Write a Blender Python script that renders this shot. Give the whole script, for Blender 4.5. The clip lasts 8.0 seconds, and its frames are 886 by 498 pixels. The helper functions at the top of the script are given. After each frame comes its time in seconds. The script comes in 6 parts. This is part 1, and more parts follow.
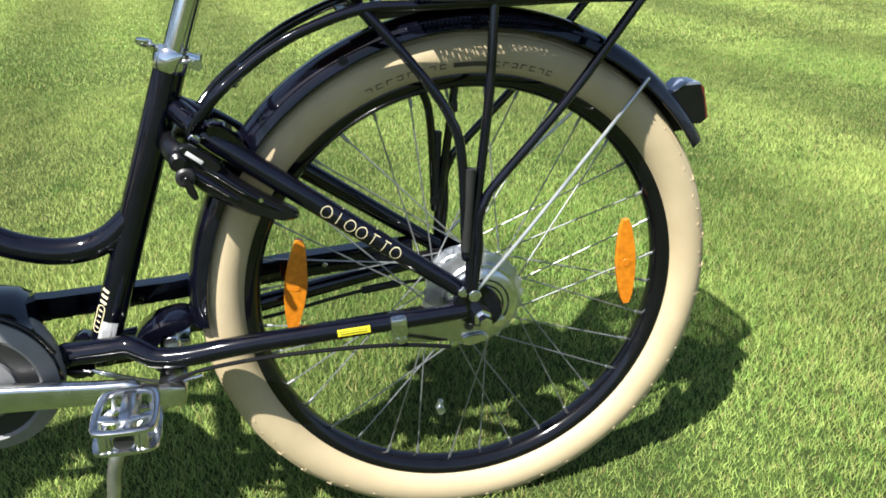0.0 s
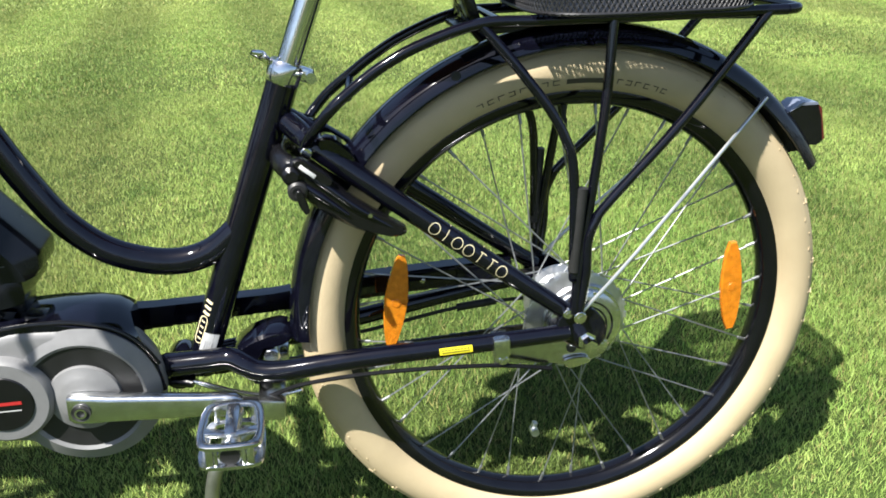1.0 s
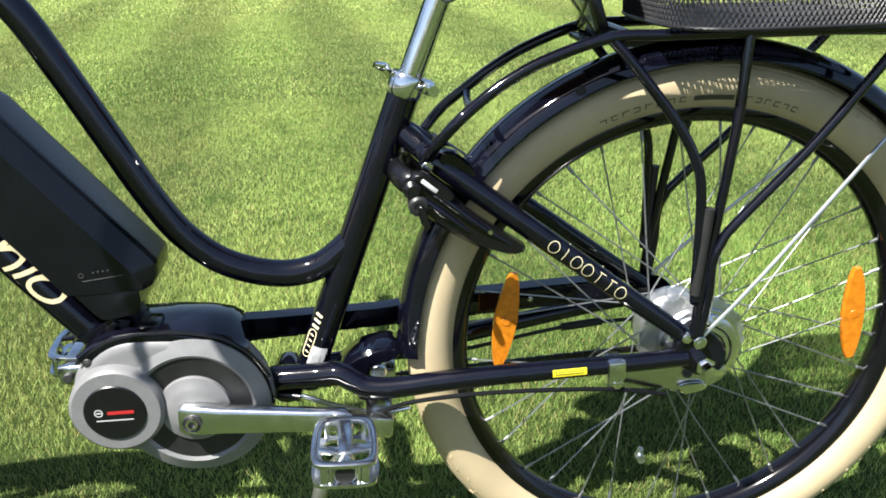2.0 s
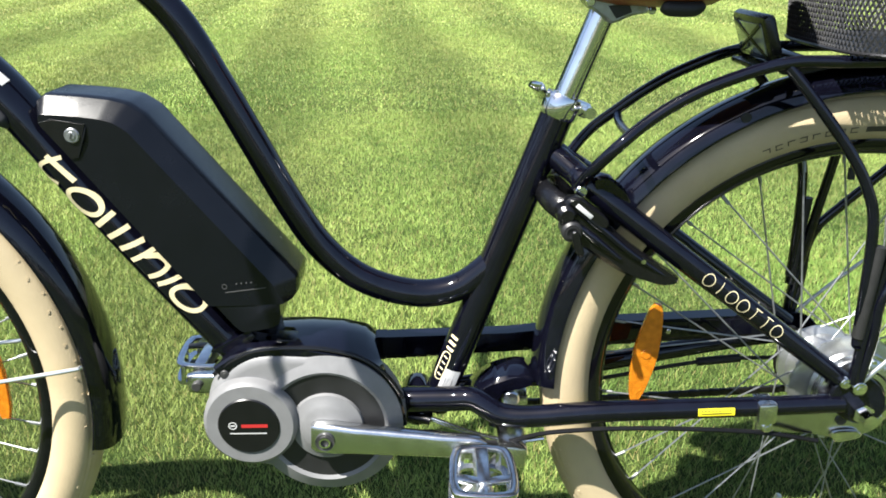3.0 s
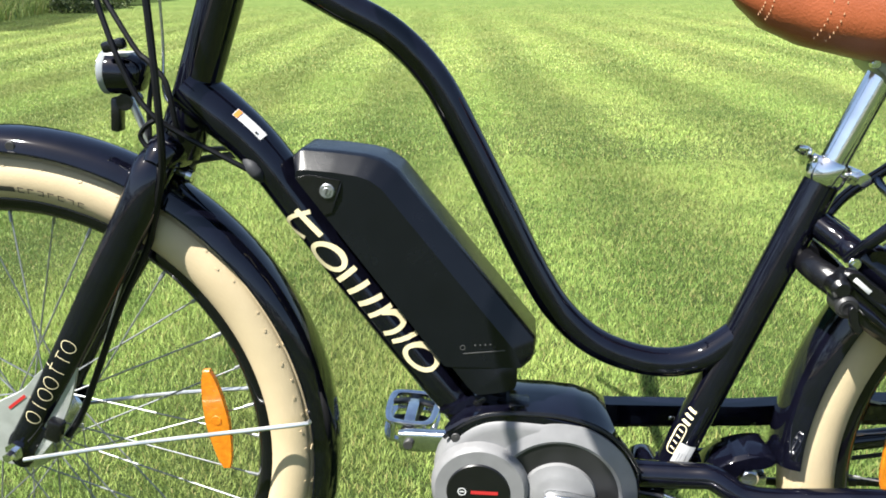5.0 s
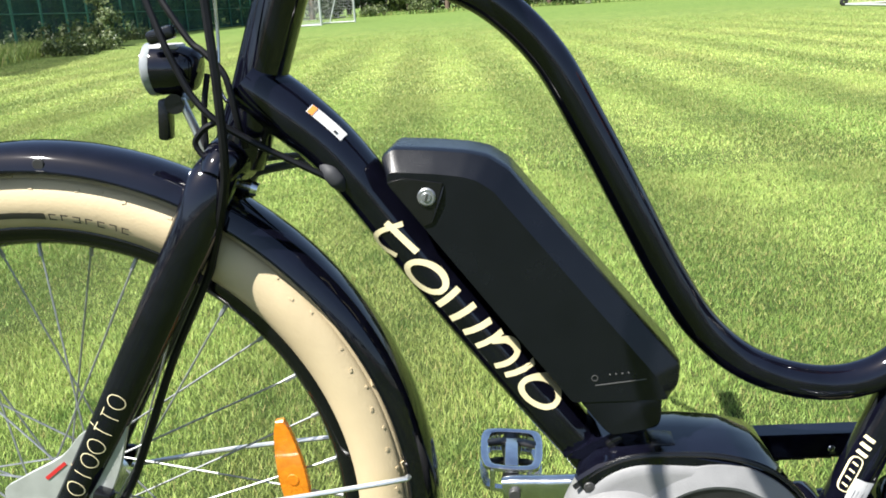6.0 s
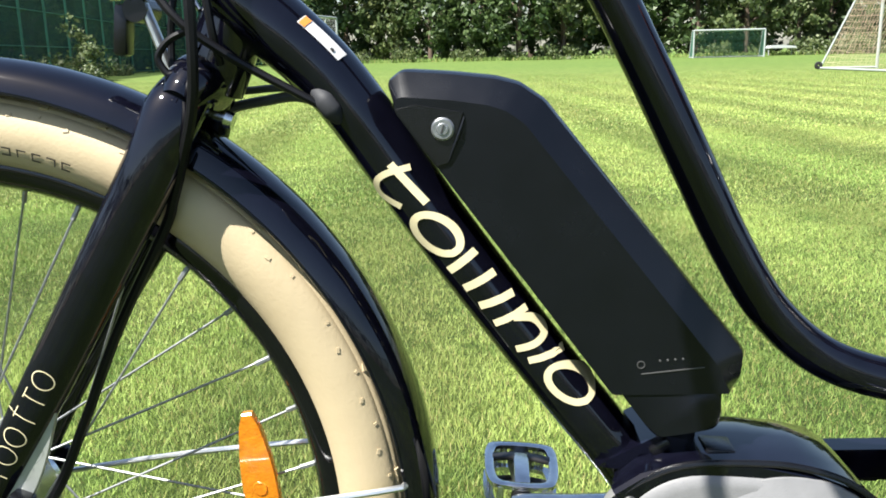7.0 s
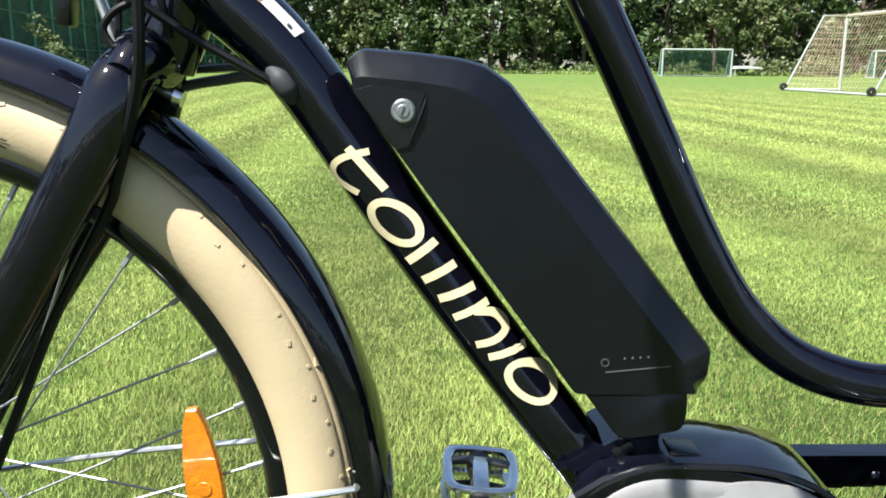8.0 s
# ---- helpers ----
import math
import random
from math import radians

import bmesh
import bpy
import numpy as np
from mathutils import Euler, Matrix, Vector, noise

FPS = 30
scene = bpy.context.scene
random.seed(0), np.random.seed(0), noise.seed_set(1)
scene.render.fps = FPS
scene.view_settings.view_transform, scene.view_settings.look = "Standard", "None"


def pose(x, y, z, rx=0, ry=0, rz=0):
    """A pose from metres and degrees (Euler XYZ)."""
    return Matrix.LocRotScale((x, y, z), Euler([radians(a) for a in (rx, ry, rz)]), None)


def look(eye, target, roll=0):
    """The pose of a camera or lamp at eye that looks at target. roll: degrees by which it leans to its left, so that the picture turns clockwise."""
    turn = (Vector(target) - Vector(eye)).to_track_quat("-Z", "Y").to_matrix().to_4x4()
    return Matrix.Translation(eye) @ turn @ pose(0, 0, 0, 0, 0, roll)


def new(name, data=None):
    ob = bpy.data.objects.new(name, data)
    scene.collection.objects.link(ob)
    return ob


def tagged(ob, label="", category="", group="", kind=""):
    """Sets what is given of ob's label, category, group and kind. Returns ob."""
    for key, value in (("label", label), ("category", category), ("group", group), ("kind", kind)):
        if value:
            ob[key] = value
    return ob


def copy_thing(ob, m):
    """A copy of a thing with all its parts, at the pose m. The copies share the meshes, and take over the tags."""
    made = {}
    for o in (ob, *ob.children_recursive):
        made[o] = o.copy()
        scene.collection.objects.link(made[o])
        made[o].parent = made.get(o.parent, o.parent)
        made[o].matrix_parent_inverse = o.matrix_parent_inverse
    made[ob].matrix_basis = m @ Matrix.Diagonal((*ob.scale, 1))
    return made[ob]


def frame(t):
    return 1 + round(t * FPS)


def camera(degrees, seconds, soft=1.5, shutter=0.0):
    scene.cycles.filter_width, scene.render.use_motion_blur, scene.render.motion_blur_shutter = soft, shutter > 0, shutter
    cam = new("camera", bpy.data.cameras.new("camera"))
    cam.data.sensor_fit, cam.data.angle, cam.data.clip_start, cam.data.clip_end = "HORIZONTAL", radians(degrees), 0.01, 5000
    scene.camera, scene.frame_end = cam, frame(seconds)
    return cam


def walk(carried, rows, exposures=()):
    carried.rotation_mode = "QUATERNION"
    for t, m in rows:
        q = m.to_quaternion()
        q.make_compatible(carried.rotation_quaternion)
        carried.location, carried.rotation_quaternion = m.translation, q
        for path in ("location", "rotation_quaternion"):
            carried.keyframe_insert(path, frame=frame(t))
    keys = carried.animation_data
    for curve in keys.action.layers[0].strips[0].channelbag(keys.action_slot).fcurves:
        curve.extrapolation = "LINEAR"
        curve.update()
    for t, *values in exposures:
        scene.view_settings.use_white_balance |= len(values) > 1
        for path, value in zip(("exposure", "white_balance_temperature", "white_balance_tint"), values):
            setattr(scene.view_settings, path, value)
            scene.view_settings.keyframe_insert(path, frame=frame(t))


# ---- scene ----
# ---- camera and its walk ----
cam = camera(55.7, 8.0, soft=1.75)
HUB = 0.342          # height of the wheel axles over the soil
ROWS = [
    (0.0, -0.2446, -0.9793, 0.8365, 66.46, 1.33, -12.99),
    (0.5, -0.2744, -0.9618, 0.8391, 66.92, 1.22, -11.36),
    (1.0, -0.3099, -0.9437, 0.8400, 67.19, 1.21, -9.53),
    (1.5, -0.3464, -0.9239, 0.8406, 67.63, 1.46, -7.86),
    (1.7, -0.3615, -0.9188, 0.8402, 67.81, 1.40, -7.19),
    (2.8, -0.4518, -0.8801, 0.8379, 68.75, 0.37, -2.01),
    (3.0, -0.4694, -0.8749, 0.8394, 69.10, 0.36, -0.88),
    (3.5, -0.5119, -0.8604, 0.8409, 70.09, 0.14, 1.45),
    (4.0, -0.5513, -0.8616, 0.8477, 71.29, -0.10, 3.79),
    (4.5, -0.5891, -0.8659, 0.8482, 71.74, 0.04, 5.22),
    (5.0, -0.6336, -0.8464, 0.8524, 71.97, 0.50, 5.56),
    (5.2, -0.6608, -0.8301, 0.8469, 71.95, 0.76, 5.66),
    (6.3, -0.7759, -0.6748, 0.7754, 75.06, 3.79, 4.41),
    (6.5, -0.7862, -0.6523, 0.7533, 76.16, 3.22, 4.02),
    (7.0, -0.7955, -0.6058, 0.6973, 76.84, 1.14, 3.48),
    (7.5, -0.7947, -0.5879, 0.6820, 76.83, -0.06, 2.42),
    (8.0, -0.7906, -0.5828, 0.6769, 77.59, -0.49, 1.61),
]
walk(cam, [(t, pose(x, y, z, rx, ry, rz)) for t, x, y, z, rx, ry, rz in ROWS],
     [(0.0, 1.32), (1.5, 1.40), (3.0, 1.54), (4.0, 1.58), (8.0, 1.58)])

# ---- world, sun ----
SUN = Vector((-0.50, -0.42, 1.0)).normalized()      # towards the sun
world = bpy.data.worlds.new("sky")
scene.world = world
world.use_nodes = True
wn = world.node_tree.nodes
sky = wn.new("ShaderNodeTexSky")
sky.sky_type = "NISHITA"
sky.sun_disc = False
sky.sun_elevation = math.asin(SUN.z)
sky.sun_rotation = math.atan2(SUN.x, SUN.y)
wn["Background"].inputs["Strength"].default_value = 0.064
world.node_tree.links.new(sky.outputs["Color"], wn["Background"].inputs["Color"])
sun = new("sun", bpy.data.lights.new("sun", "SUN"))
sun.data.energy = 5.0
sun.data.angle = radians(0.53)
sun.data.color = (1.0, 0.975, 0.91)
sun.matrix_world = look(SUN * 30, (0, 0, 0))


# ---- materials ----
def material(name, colour, rough=0.5, metal=0.0, vary=0.0, scale=30.0, bump=0.0, bump_scale=None, coat=0.0,
             stain=None, stain_scale=4.0, stain_low=0.5, stain_high=0.7, transmission=0.0, spec=0.5):
    m = bpy.data.materials.new(name)
    m.use_nodes = True
    nt = m.node_tree
    n, l = nt.nodes, nt.links
    p = n["Principled BSDF"]
    p.inputs["Roughness"].default_value = rough
    p.inputs["Metallic"].default_value = metal
    p.inputs["Coat Weight"].default_value = coat
    p.inputs["Coat Roughness"].default_value = 0.04
    p.inputs["Transmission Weight"].default_value = transmission
    p.inputs["Specular IOR Level"].default_value = spec
    co = n.new("ShaderNodeTexCoord")
    base = n.new("ShaderNodeRGB")
    base.outputs[0].default_value = (*colour, 1)
    out = base.outputs[0]
    noise_node = n.new("ShaderNodeTexNoise")
    noise_node.inputs["Scale"].default_value = scale
    noise_node.inputs["Detail"].default_value = 6
    l.new(co.outputs["Object"], noise_node.inputs["Vector"])
    if vary:
        hsv = n.new("ShaderNodeHueSaturation")
        mr = n.new("ShaderNodeMapRange")
        mr.inputs["To Min"].default_value = 1 - vary
        mr.inputs["To Max"].default_value = 1 + vary
        mr.inputs["From Min"].default_value = 0.3
        mr.inputs["From Max"].default_value = 0.7
        l.new(noise_node.outputs["Fac"], mr.inputs["Value"])
        l.new(mr.outputs["Result"], hsv.inputs["Value"])
        l.new(out, hsv.inputs["Color"])
        out = hsv.outputs["Color"]
    if stain:
        sn = n.new("ShaderNodeTexNoise")
        sn.inputs["Scale"].default_value = stain_scale
        sn.inputs["Detail"].default_value = 5
        l.new(co.outputs["Object"], sn.inputs["Vector"])
        sr = n.new("ShaderNodeMapRange")
        sr.inputs["From Min"].default_value = stain_low
        sr.inputs["From Max"].default_value = stain_high
        l.new(sn.outputs["Fac"], sr.inputs["Value"])
        mx = n.new("ShaderNodeMixRGB")
        mx.inputs["Color2"].default_value = (*stain, 1)
        l.new(sr.outputs["Result"], mx.inputs["Fac"])
        l.new(out, mx.inputs["Color1"])
        out = mx.outputs["Color"]
    l.new(out, p.inputs["Base Color"])
    if vary:
        rr = n.new("ShaderNodeMapRange")
        rr.inputs["To Min"].default_value = max(0.02, rough * 0.8)
        rr.inputs["To Max"].default_value = min(1.0, rough * 1.25)
        l.new(noise_node.outputs["Fac"], rr.inputs["Value"])
        l.new(rr.outputs["Result"], p.inputs["Roughness"])
    if bump:
        bn = n.new("ShaderNodeTexNoise")
        bn.inputs["Scale"].default_value = bump_scale or scale * 3
        bn.inputs["Detail"].default_value = 4
        l.new(co.outputs["Object"], bn.inputs["Vector"])
        bp = n.new("ShaderNodeBump")
        bp.inputs["Strength"].default_value = bump
        bp.inputs["Distance"].default_value = 0.002
        l.new(bn.outputs["Fac"], bp.inputs["Height"])
        l.new(bp.outputs["Normal"], p.inputs["Normal"])
    return m


BLACK = material("black_paint", (0.0024, 0.0025, 0.0058), 0.045, vary=0.3, scale=40, bump=0.012, bump_scale=25, spec=0.56)
CABLE = material("black_cable_sheath", (0.004, 0.004, 0.005), 0.40, vary=0.2, scale=60, spec=0.25)
GREY_CABLE = material("grey_cable_sheath", (0.075, 0.076, 0.080), 0.40, vary=0.15, scale=60)
SATIN = material("satin_black_plastic", (0.0042, 0.0042, 0.0052), 0.22, vary=0.15, scale=60, bump=0.15, bump_scale=900)
RUBBER = material("black_rubber", (0.012, 0.012, 0.012), 0.6, vary=0.2, scale=50)
RIM_BLACK = material("black_rim", (0.0030, 0.0030, 0.0045), 0.09, vary=0.2, scale=30, bump=0.02, bump_scale=40)
CREAM = material("cream_tyre_rubber", (0.45, 0.362, 0.226), 0.62, vary=0.07, scale=18, bump=0.12, bump_scale=350,
                 stain=(0.38, 0.29, 0.17), stain_scale=7, stain_low=0.55, stain_high=0.95)
CHROME = material("polished_metal", (0.80, 0.80, 0.80), 0.09, 1.0, vary=0.1, scale=40)
ALLOY = material("cast_alloy", (0.66, 0.67, 0.68), 0.22, 1.0, vary=0.12, scale=60, bump=0.08, bump_scale=250)
DULL_ALLOY = material("dull_alloy", (0.60, 0.61, 0.60), 0.20, 1.0, vary=0.15, scale=40)
HUB_ALLOY = material("satin_hub_alloy", (0.58, 0.59, 0.60), 0.36, 0.92, vary=0.15, scale=60, bump=0.1, bump_scale=200)
WIRE = material("spoke_steel", (0.34, 0.35, 0.36), 0.55, 1.0, vary=0.1, scale=200)
GREY = material("grey_motor_plastic", (0.165, 0.165, 0.168), 0.45, vary=0.08, scale=50, bump=0.12, bump_scale=700)
DARK_GREY = material("dark_grey_plastic", (0.013, 0.013, 0.014), 0.42, vary=0.12, scale=50, bump=0.1, bump_scale=700)
BATTERY = material("matt_black_battery_plastic", (0.0036, 0.0042, 0.0064), 0.25, vary=0.10, scale=35, bump=0.04, bump_scale=1100, spec=0.38)
LEATHER = material("brown_saddle_leather", (0.27, 0.070, 0.026), 0.38, vary=0.15, scale=25, bump=0.25, bump_scale=420, coat=0.1)
THREAD = material("pale_thread", (0.50, 0.29, 0.16), 0.7)
ORANGE = material("orange_reflector_plastic", (0.88, 0.30, 0.018), 0.18, vary=0.2, scale=120, transmission=0.45, bump=0.4, bump_scale=420, coat=0.5)
DECAL = material("cream_decal", (0.66, 0.58, 0.36), 0.35, vary=0.05, scale=40)
WHITE = material("white_sticker", (0.52, 0.52, 0.52), 0.4, vary=0.05, scale=60)
YELLOW = material("yellow_sticker", (0.85, 0.72, 0.03), 0.4, vary=0.05, scale=60)
PRINT = material("dark_print", (0.03, 0.03, 0.03), 0.5)
TYRE_PRINT = material("tyre_print", (0.055, 0.048, 0.038), 0.6)
RED = material("red_print", (0.42, 0.025, 0.025), 0.4)
ORANGE_PRINT = material("orange_print", (0.75, 0.25, 0.05), 0.4)
LENS = material("clear_lens", (0.35, 0.37, 0.38), 0.1, coat=1.0, transmission=0.3)
GALV = material("galvanised_steel", (0.62, 0.63, 0.63), 0.38, 1.0, vary=0.1, scale=30)
CHAIN = material("oiled_chain", (0.03, 0.028, 0.026), 0.35, 0.8)
GOAL_WHITE = material("white_goal_paint", (0.34, 0.37, 0.36), 0.4, vary=0.08, scale=3)
NET = material("white_net", (0.40, 0.42, 0.41), 0.8)
NET_GREEN = material("green_net", (0.040, 0.120, 0.085), 0.8)
NET_ORANGE = material("pale_orange_net", (0.46, 0.37, 0.25), 0.8)
BARK = material("bark", (0.10, 0.07, 0.05), 0.9, vary=0.3, scale=6, bump=0.6, bump_scale=20)
FENCE_GREEN = material("dark_green_screen", (0.022, 0.076, 0.054), 0.7, vary=0.35, scale=1.2, bump=0.2, bump_scale=6)
fn, fl = FENCE_GREEN.node_tree.nodes, FENCE_GREEN.node_tree.links
mesh_holes, weave = fn.new("ShaderNodeBsdfTransparent"), fn.new("ShaderNodeMixShader")
weave.inputs["Fac"].default_value = 0.55          # the open share of the netting
fl.new(fn["Principled BSDF"].outputs["BSDF"], weave.inputs[1])
fl.new(mesh_holes.outputs["BSDF"], weave.inputs[2])
fl.new(weave.outputs["Shader"], fn["Material Output"].inputs["Surface"])


# ---- mesh helpers ----
def done(bm, smooth=True, angle=40):
    bmesh.ops.recalc_face_normals(bm, faces=bm.faces)
    for f in bm.faces:
        f.smooth = smooth
    if smooth:
        for e in bm.edges:
            if len(e.link_faces) == 2 and e.calc_face_angle(0) > radians(angle):
                e.smooth = False
    return bm


def part(name, bm, mat, parent, label="", lift=True, smooth=True, angle=40, kind=""):
    """One mesh object under a thing or a part. Bicycle parts are drawn from the rear axle; lift sets them over the soil."""
    done(bm, smooth, angle)
    if lift:
        bmesh.ops.translate(bm, vec=(0, 0, HUB), verts=bm.verts)
    me = bpy.data.meshes.new(name)
    bm.to_mesh(me)
    bm.free()
    for m in (mat if isinstance(mat, (list, tuple)) else [mat]):
        me.materials.append(m)
    ob = new(name, me)
    ob.parent = parent
    return tagged(ob, label, kind=kind)


def spline(pts, sub=6):
    """A smooth line through the points (Catmull-Rom)."""
    p = [Vector(v) for v in pts]
    if sub == 1:
        return p
    if len(p) == 2:
        return [p[0].lerp(p[1], k / sub) for k in range(sub + 1)]
    out = []
    for i in range(len(p) - 1):
        a, b, c, d = p[max(i - 1, 0)], p[i], p[i + 1], p[min(i + 2, len(p) - 1)]
        for k in range(sub):
            t = k / sub
            out.append(0.5 * ((2 * b) + (c - a) * t + (2 * a - 5 * b + 4 * c - d) * t * t + (3 * b - a - 3 * c + d) * t ** 3))
    out.append(p[-1])
    return out


def sweep(pts, radius, seg=16, sub=6, flat=1.0, bm=None, caps=True):
    """A tube along the points. radius: one number or one for each point; flat: how much wider it is across the bicycle."""
    bm = bm or bmesh.new()
    n0 = len(pts)
    line = spline(pts, sub)
    rad = [radius] * len(line) if isinstance(radius, (int, float)) else list(np.interp(np.linspace(0, n0 - 1, len(line)), range(n0), radius))
    side, rings = None, []
    for i, p in enumerate(line):
        t = (line[min(i + 1, len(line) - 1)] - line[max(i - 1, 0)]).normalized()
        ref = side if side is not None else (Vector((0, 1, 0)) if abs(t.y) < 0.9 else Vector((1, 0, 0)))
        side = (ref - t * ref.dot(t)).normalized()
        up = t.cross(side)
        rings.append([bm.verts.new(p + (side * math.sin(a) * flat + up * math.cos(a)) * rad[i])
                      for a in (2 * math.pi * k / seg for k in range(seg))])
    for r0, r1 in zip(rings, rings[1:]):
        for k in range(seg):
            bm.faces.new((r0[k], r0[(k + 1) % seg], r1[(k + 1) % seg], r1[k]))
    if caps:
        bm.faces.new(rings[0][::-1])
        bm.faces.new(rings[-1])
    return bm


def lathe(profile, cx=0.0, cy=0.0, cz=0.0, seg=96, arc=None, closed=True, bm=None):
    """Turn a profile of (radius, y) about the axle line. arc: (from, to) in degrees, for a piece of a ring."""
    bm = bm or bmesh.new()
    a0, a1 = (0, 360) if arc is None else arc
    count = seg if arc is None else seg + 1
    rings = []
    for k in range(count):
        a = radians(a0 + (a1 - a0) * k / seg)
        rings.append([bm.verts.new((cx + r * math.cos(a), cy + y, cz + r * math.sin(a))) for r, y in profile])
    m = len(profile)
    steps = seg
    for k in range(steps):
        r0, r1 = rings[k], rings[(k + 1) % count]
        for j in range(m if closed else m - 1):
            bm.faces.new((r0[j], r0[(j + 1) % m], r1[(j + 1) % m], r1[j]))
    if arc is not None and closed:
        bm.faces.new(rings[0])
        bm.faces.new(rings[-1][::-1])
    return bm


def loft(polys, bm=None):
    """Skin closed outlines of equal length, each a list of points, and close the ends."""
    bm = bm or bmesh.new()
    rings = [[bm.verts.new(p) for p in poly] for poly in polys]
    n = len(rings[0])
    for r0, r1 in zip(rings, rings[1:]):
        for k in range(n):
            bm.faces.new((r0[k], r0[(k + 1) % n], r1[(k + 1) % n], r1[k]))
    bm.faces.new(rings[0][::-1])
    bm.faces.new(rings[-1])
    return bm


def plate(outline, y0, y1, edge=0.0, bm=None):
    """A plate of an outline in x and z between two y's, with chamfered edges."""
    c = Vector((sum(p[0] for p in outline) / len(outline), sum(p[1] for p in outline) / len(outline)))
    inner = []
    for p in outline:
        v = Vector(p) - c
        inner.append(c + v * max(0.0, 1 - edge / max(v.length, 1e-6)))
    full = [(p[0], p[1]) for p in outline]
    polys = []
    if edge:
        polys.append([(p[0], y0, p[1]) for p in inner])
    s = 1 if y1 > y0 else -1
    polys.append([(p[0], y0 + s * edge, p[1]) for p in full])
    polys.append([(p[0], y1 - s * edge, p[1]) for p in full])
    if edge:
        polys.append([(p[0], y1, p[1]) for p in inner])
    return loft(polys, bm)


def round_outline(pts, sub=4):
    """A closed smooth outline through the points."""
    p = [Vector((*q, 0)) for q in pts]
    n, out = len(p), []
    for i in range(n):
        a, b, c, d = p[i - 1], p[i], p[(i + 1) % n], p[(i + 2) % n]
        for k in range(sub):
            t = k / sub
            v = 0.5 * ((2 * b) + (c - a) * t + (2 * a - 5 * b + 4 * c - d) * t * t + (3 * b - a - 3 * c + d) * t ** 3)
            out.append((v.x, v.y))
    return out


def circle(cx, cz, r, seg=32):
    return [(cx + r * math.cos(2 * math.pi * k / seg), cz + r * math.sin(2 * math.pi * k / seg)) for k in range(seg)]


def disc(cx, cz, r, y0, y1, edge=0.001, seg=32, bm=None):
    return plate(circle(cx, cz, r, seg), y0, y1, edge, bm)


def box(c, size, m=None, bevel=0.002, bm=None):
    bm = bm or bmesh.new()
    r = bmesh.ops.create_cube(bm, size=1.0, matrix=Matrix.Translation(c) @ (m or Matrix()) @ Matrix.Diagonal((*size, 1)))
    if bevel:
        es = {e for v in r["verts"] for e in v.link_edges}
        bmesh.ops.bevel(bm, geom=list(es), offset=bevel, segments=2, affect="EDGES", profile=0.5)
    return bm


def screw(x, z, y, r=0.005, depth=0.006, parent=None, mat=None, name="bolt"):
    """A cap screw whose head looks to the bicycle's left."""
    bm = disc(x, z, r, y, y + depth, 0.0008, 20)
    disc(x, z, r * 0.5, y - 0.0006, y + 0.001, 0.0002, 6, bm)
    return part(name, bm, mat or CHROME, parent)


def stroke(pts, width, place, bm=None, closed=False, sub=5, thick=0.0006):
    """A flat painted line of a width, laid on a surface by place(s, q) -> point and normal."""
    bm = bm or bmesh.new()
    line = [Vector((*p, 0)) for p in pts]
    line = spline(line + ([line[0]] if closed else []), sub) if sub > 1 else line
    rows = []
    for i, p in enumerate(line):
        if closed:
            t = line[(i + 1) % (len(line) - 1)] - line[i - 1 if i else len(line) - 2]
        else:
            t = line[min(i + 1, len(line) - 1)] - line[max(i - 1, 0)]
        t.normalize()
        n = Vector((-t.y, t.x, 0)) * width / 2
        rows.append([bm.verts.new(place(q.x, q.y)) for q in (p + n, p, p - n)])
    for r0, r1 in zip(rows, rows[1:]):
        for k in (0, 1):
            bm.faces.new((r0[k], r0[k + 1], r1[k + 1], r1[k]))
    return bm


def on_tube(a, b, ra, rb, flat=1.0, proud=0.0006):
    """Lay (s along, q across) on the left side of a tube from a to b whose in-plane radius goes from ra to rb."""
    a, b = Vector(a), Vector(b)
    t = (b - a).normalized()
    up = Vector((-t.z, 0, t.x))
    if up.z < 0:
        up = -up
    length = (b - a).length

    def place(s, q):
        r = ra + (rb - ra) * s / length
        k = math.sqrt(max(0.0, 1 - min(1.0, (q / r) ** 2)))
        return a + t * s + up * q * (1 + proud / r) - Vector((0, 1, 0)) * (r * flat * k + proud)
    return place


def on_curve(pts, radius, flat=1.0, proud=0.0006):
    """As on_tube, for a bent tube of the points and radii that sweep() took."""
    line = spline(pts, 8)
    rad = list(np.interp(np.linspace(0, len(pts) - 1, len(line)), range(len(pts)), radius))
    far = [0.0]
    for a, b in zip(line, line[1:]):
        far.append(far[-1] + (b - a).length)

    def place(s, q):
        i = max(0, min(len(line) - 2, sum(1 for d in far if d <= s) - 1))
        f = (s - far[i]) / (far[i + 1] - far[i])
        p = line[i].lerp(line[i + 1], f)
        t0 = line[i + 1] - line[max(i - 1, 0)]
        t1 = line[min(i + 2, len(line) - 1)] - line[i]
        t = t0.lerp(t1, f).normalized()
        up = Vector((-t.z, 0, t.x)).normalized()
        up = up if up.z > 0 else -up
        r = rad[i] + (rad[i + 1] - rad[i]) * f
        k = math.sqrt(max(0.0, 1 - min(1.0, (q / r) ** 2)))
        return p + up * q * (1 + proud / r) - Vector((0, 1, 0)) * (r * flat * k + proud)
    return place


# ---- the bicycle ----
LEAN = pose(0, 0, 0, -0.8, 0, 0)
bike = tagged(new("bicycle"), "glossy black step-through electric bicycle with cream tyres standing on grass", "bicycle")
bike.matrix_world = LEAN
FX, FY, FZ = -1.2080, -0.001, -0.0040      # the front axle, from the rear one


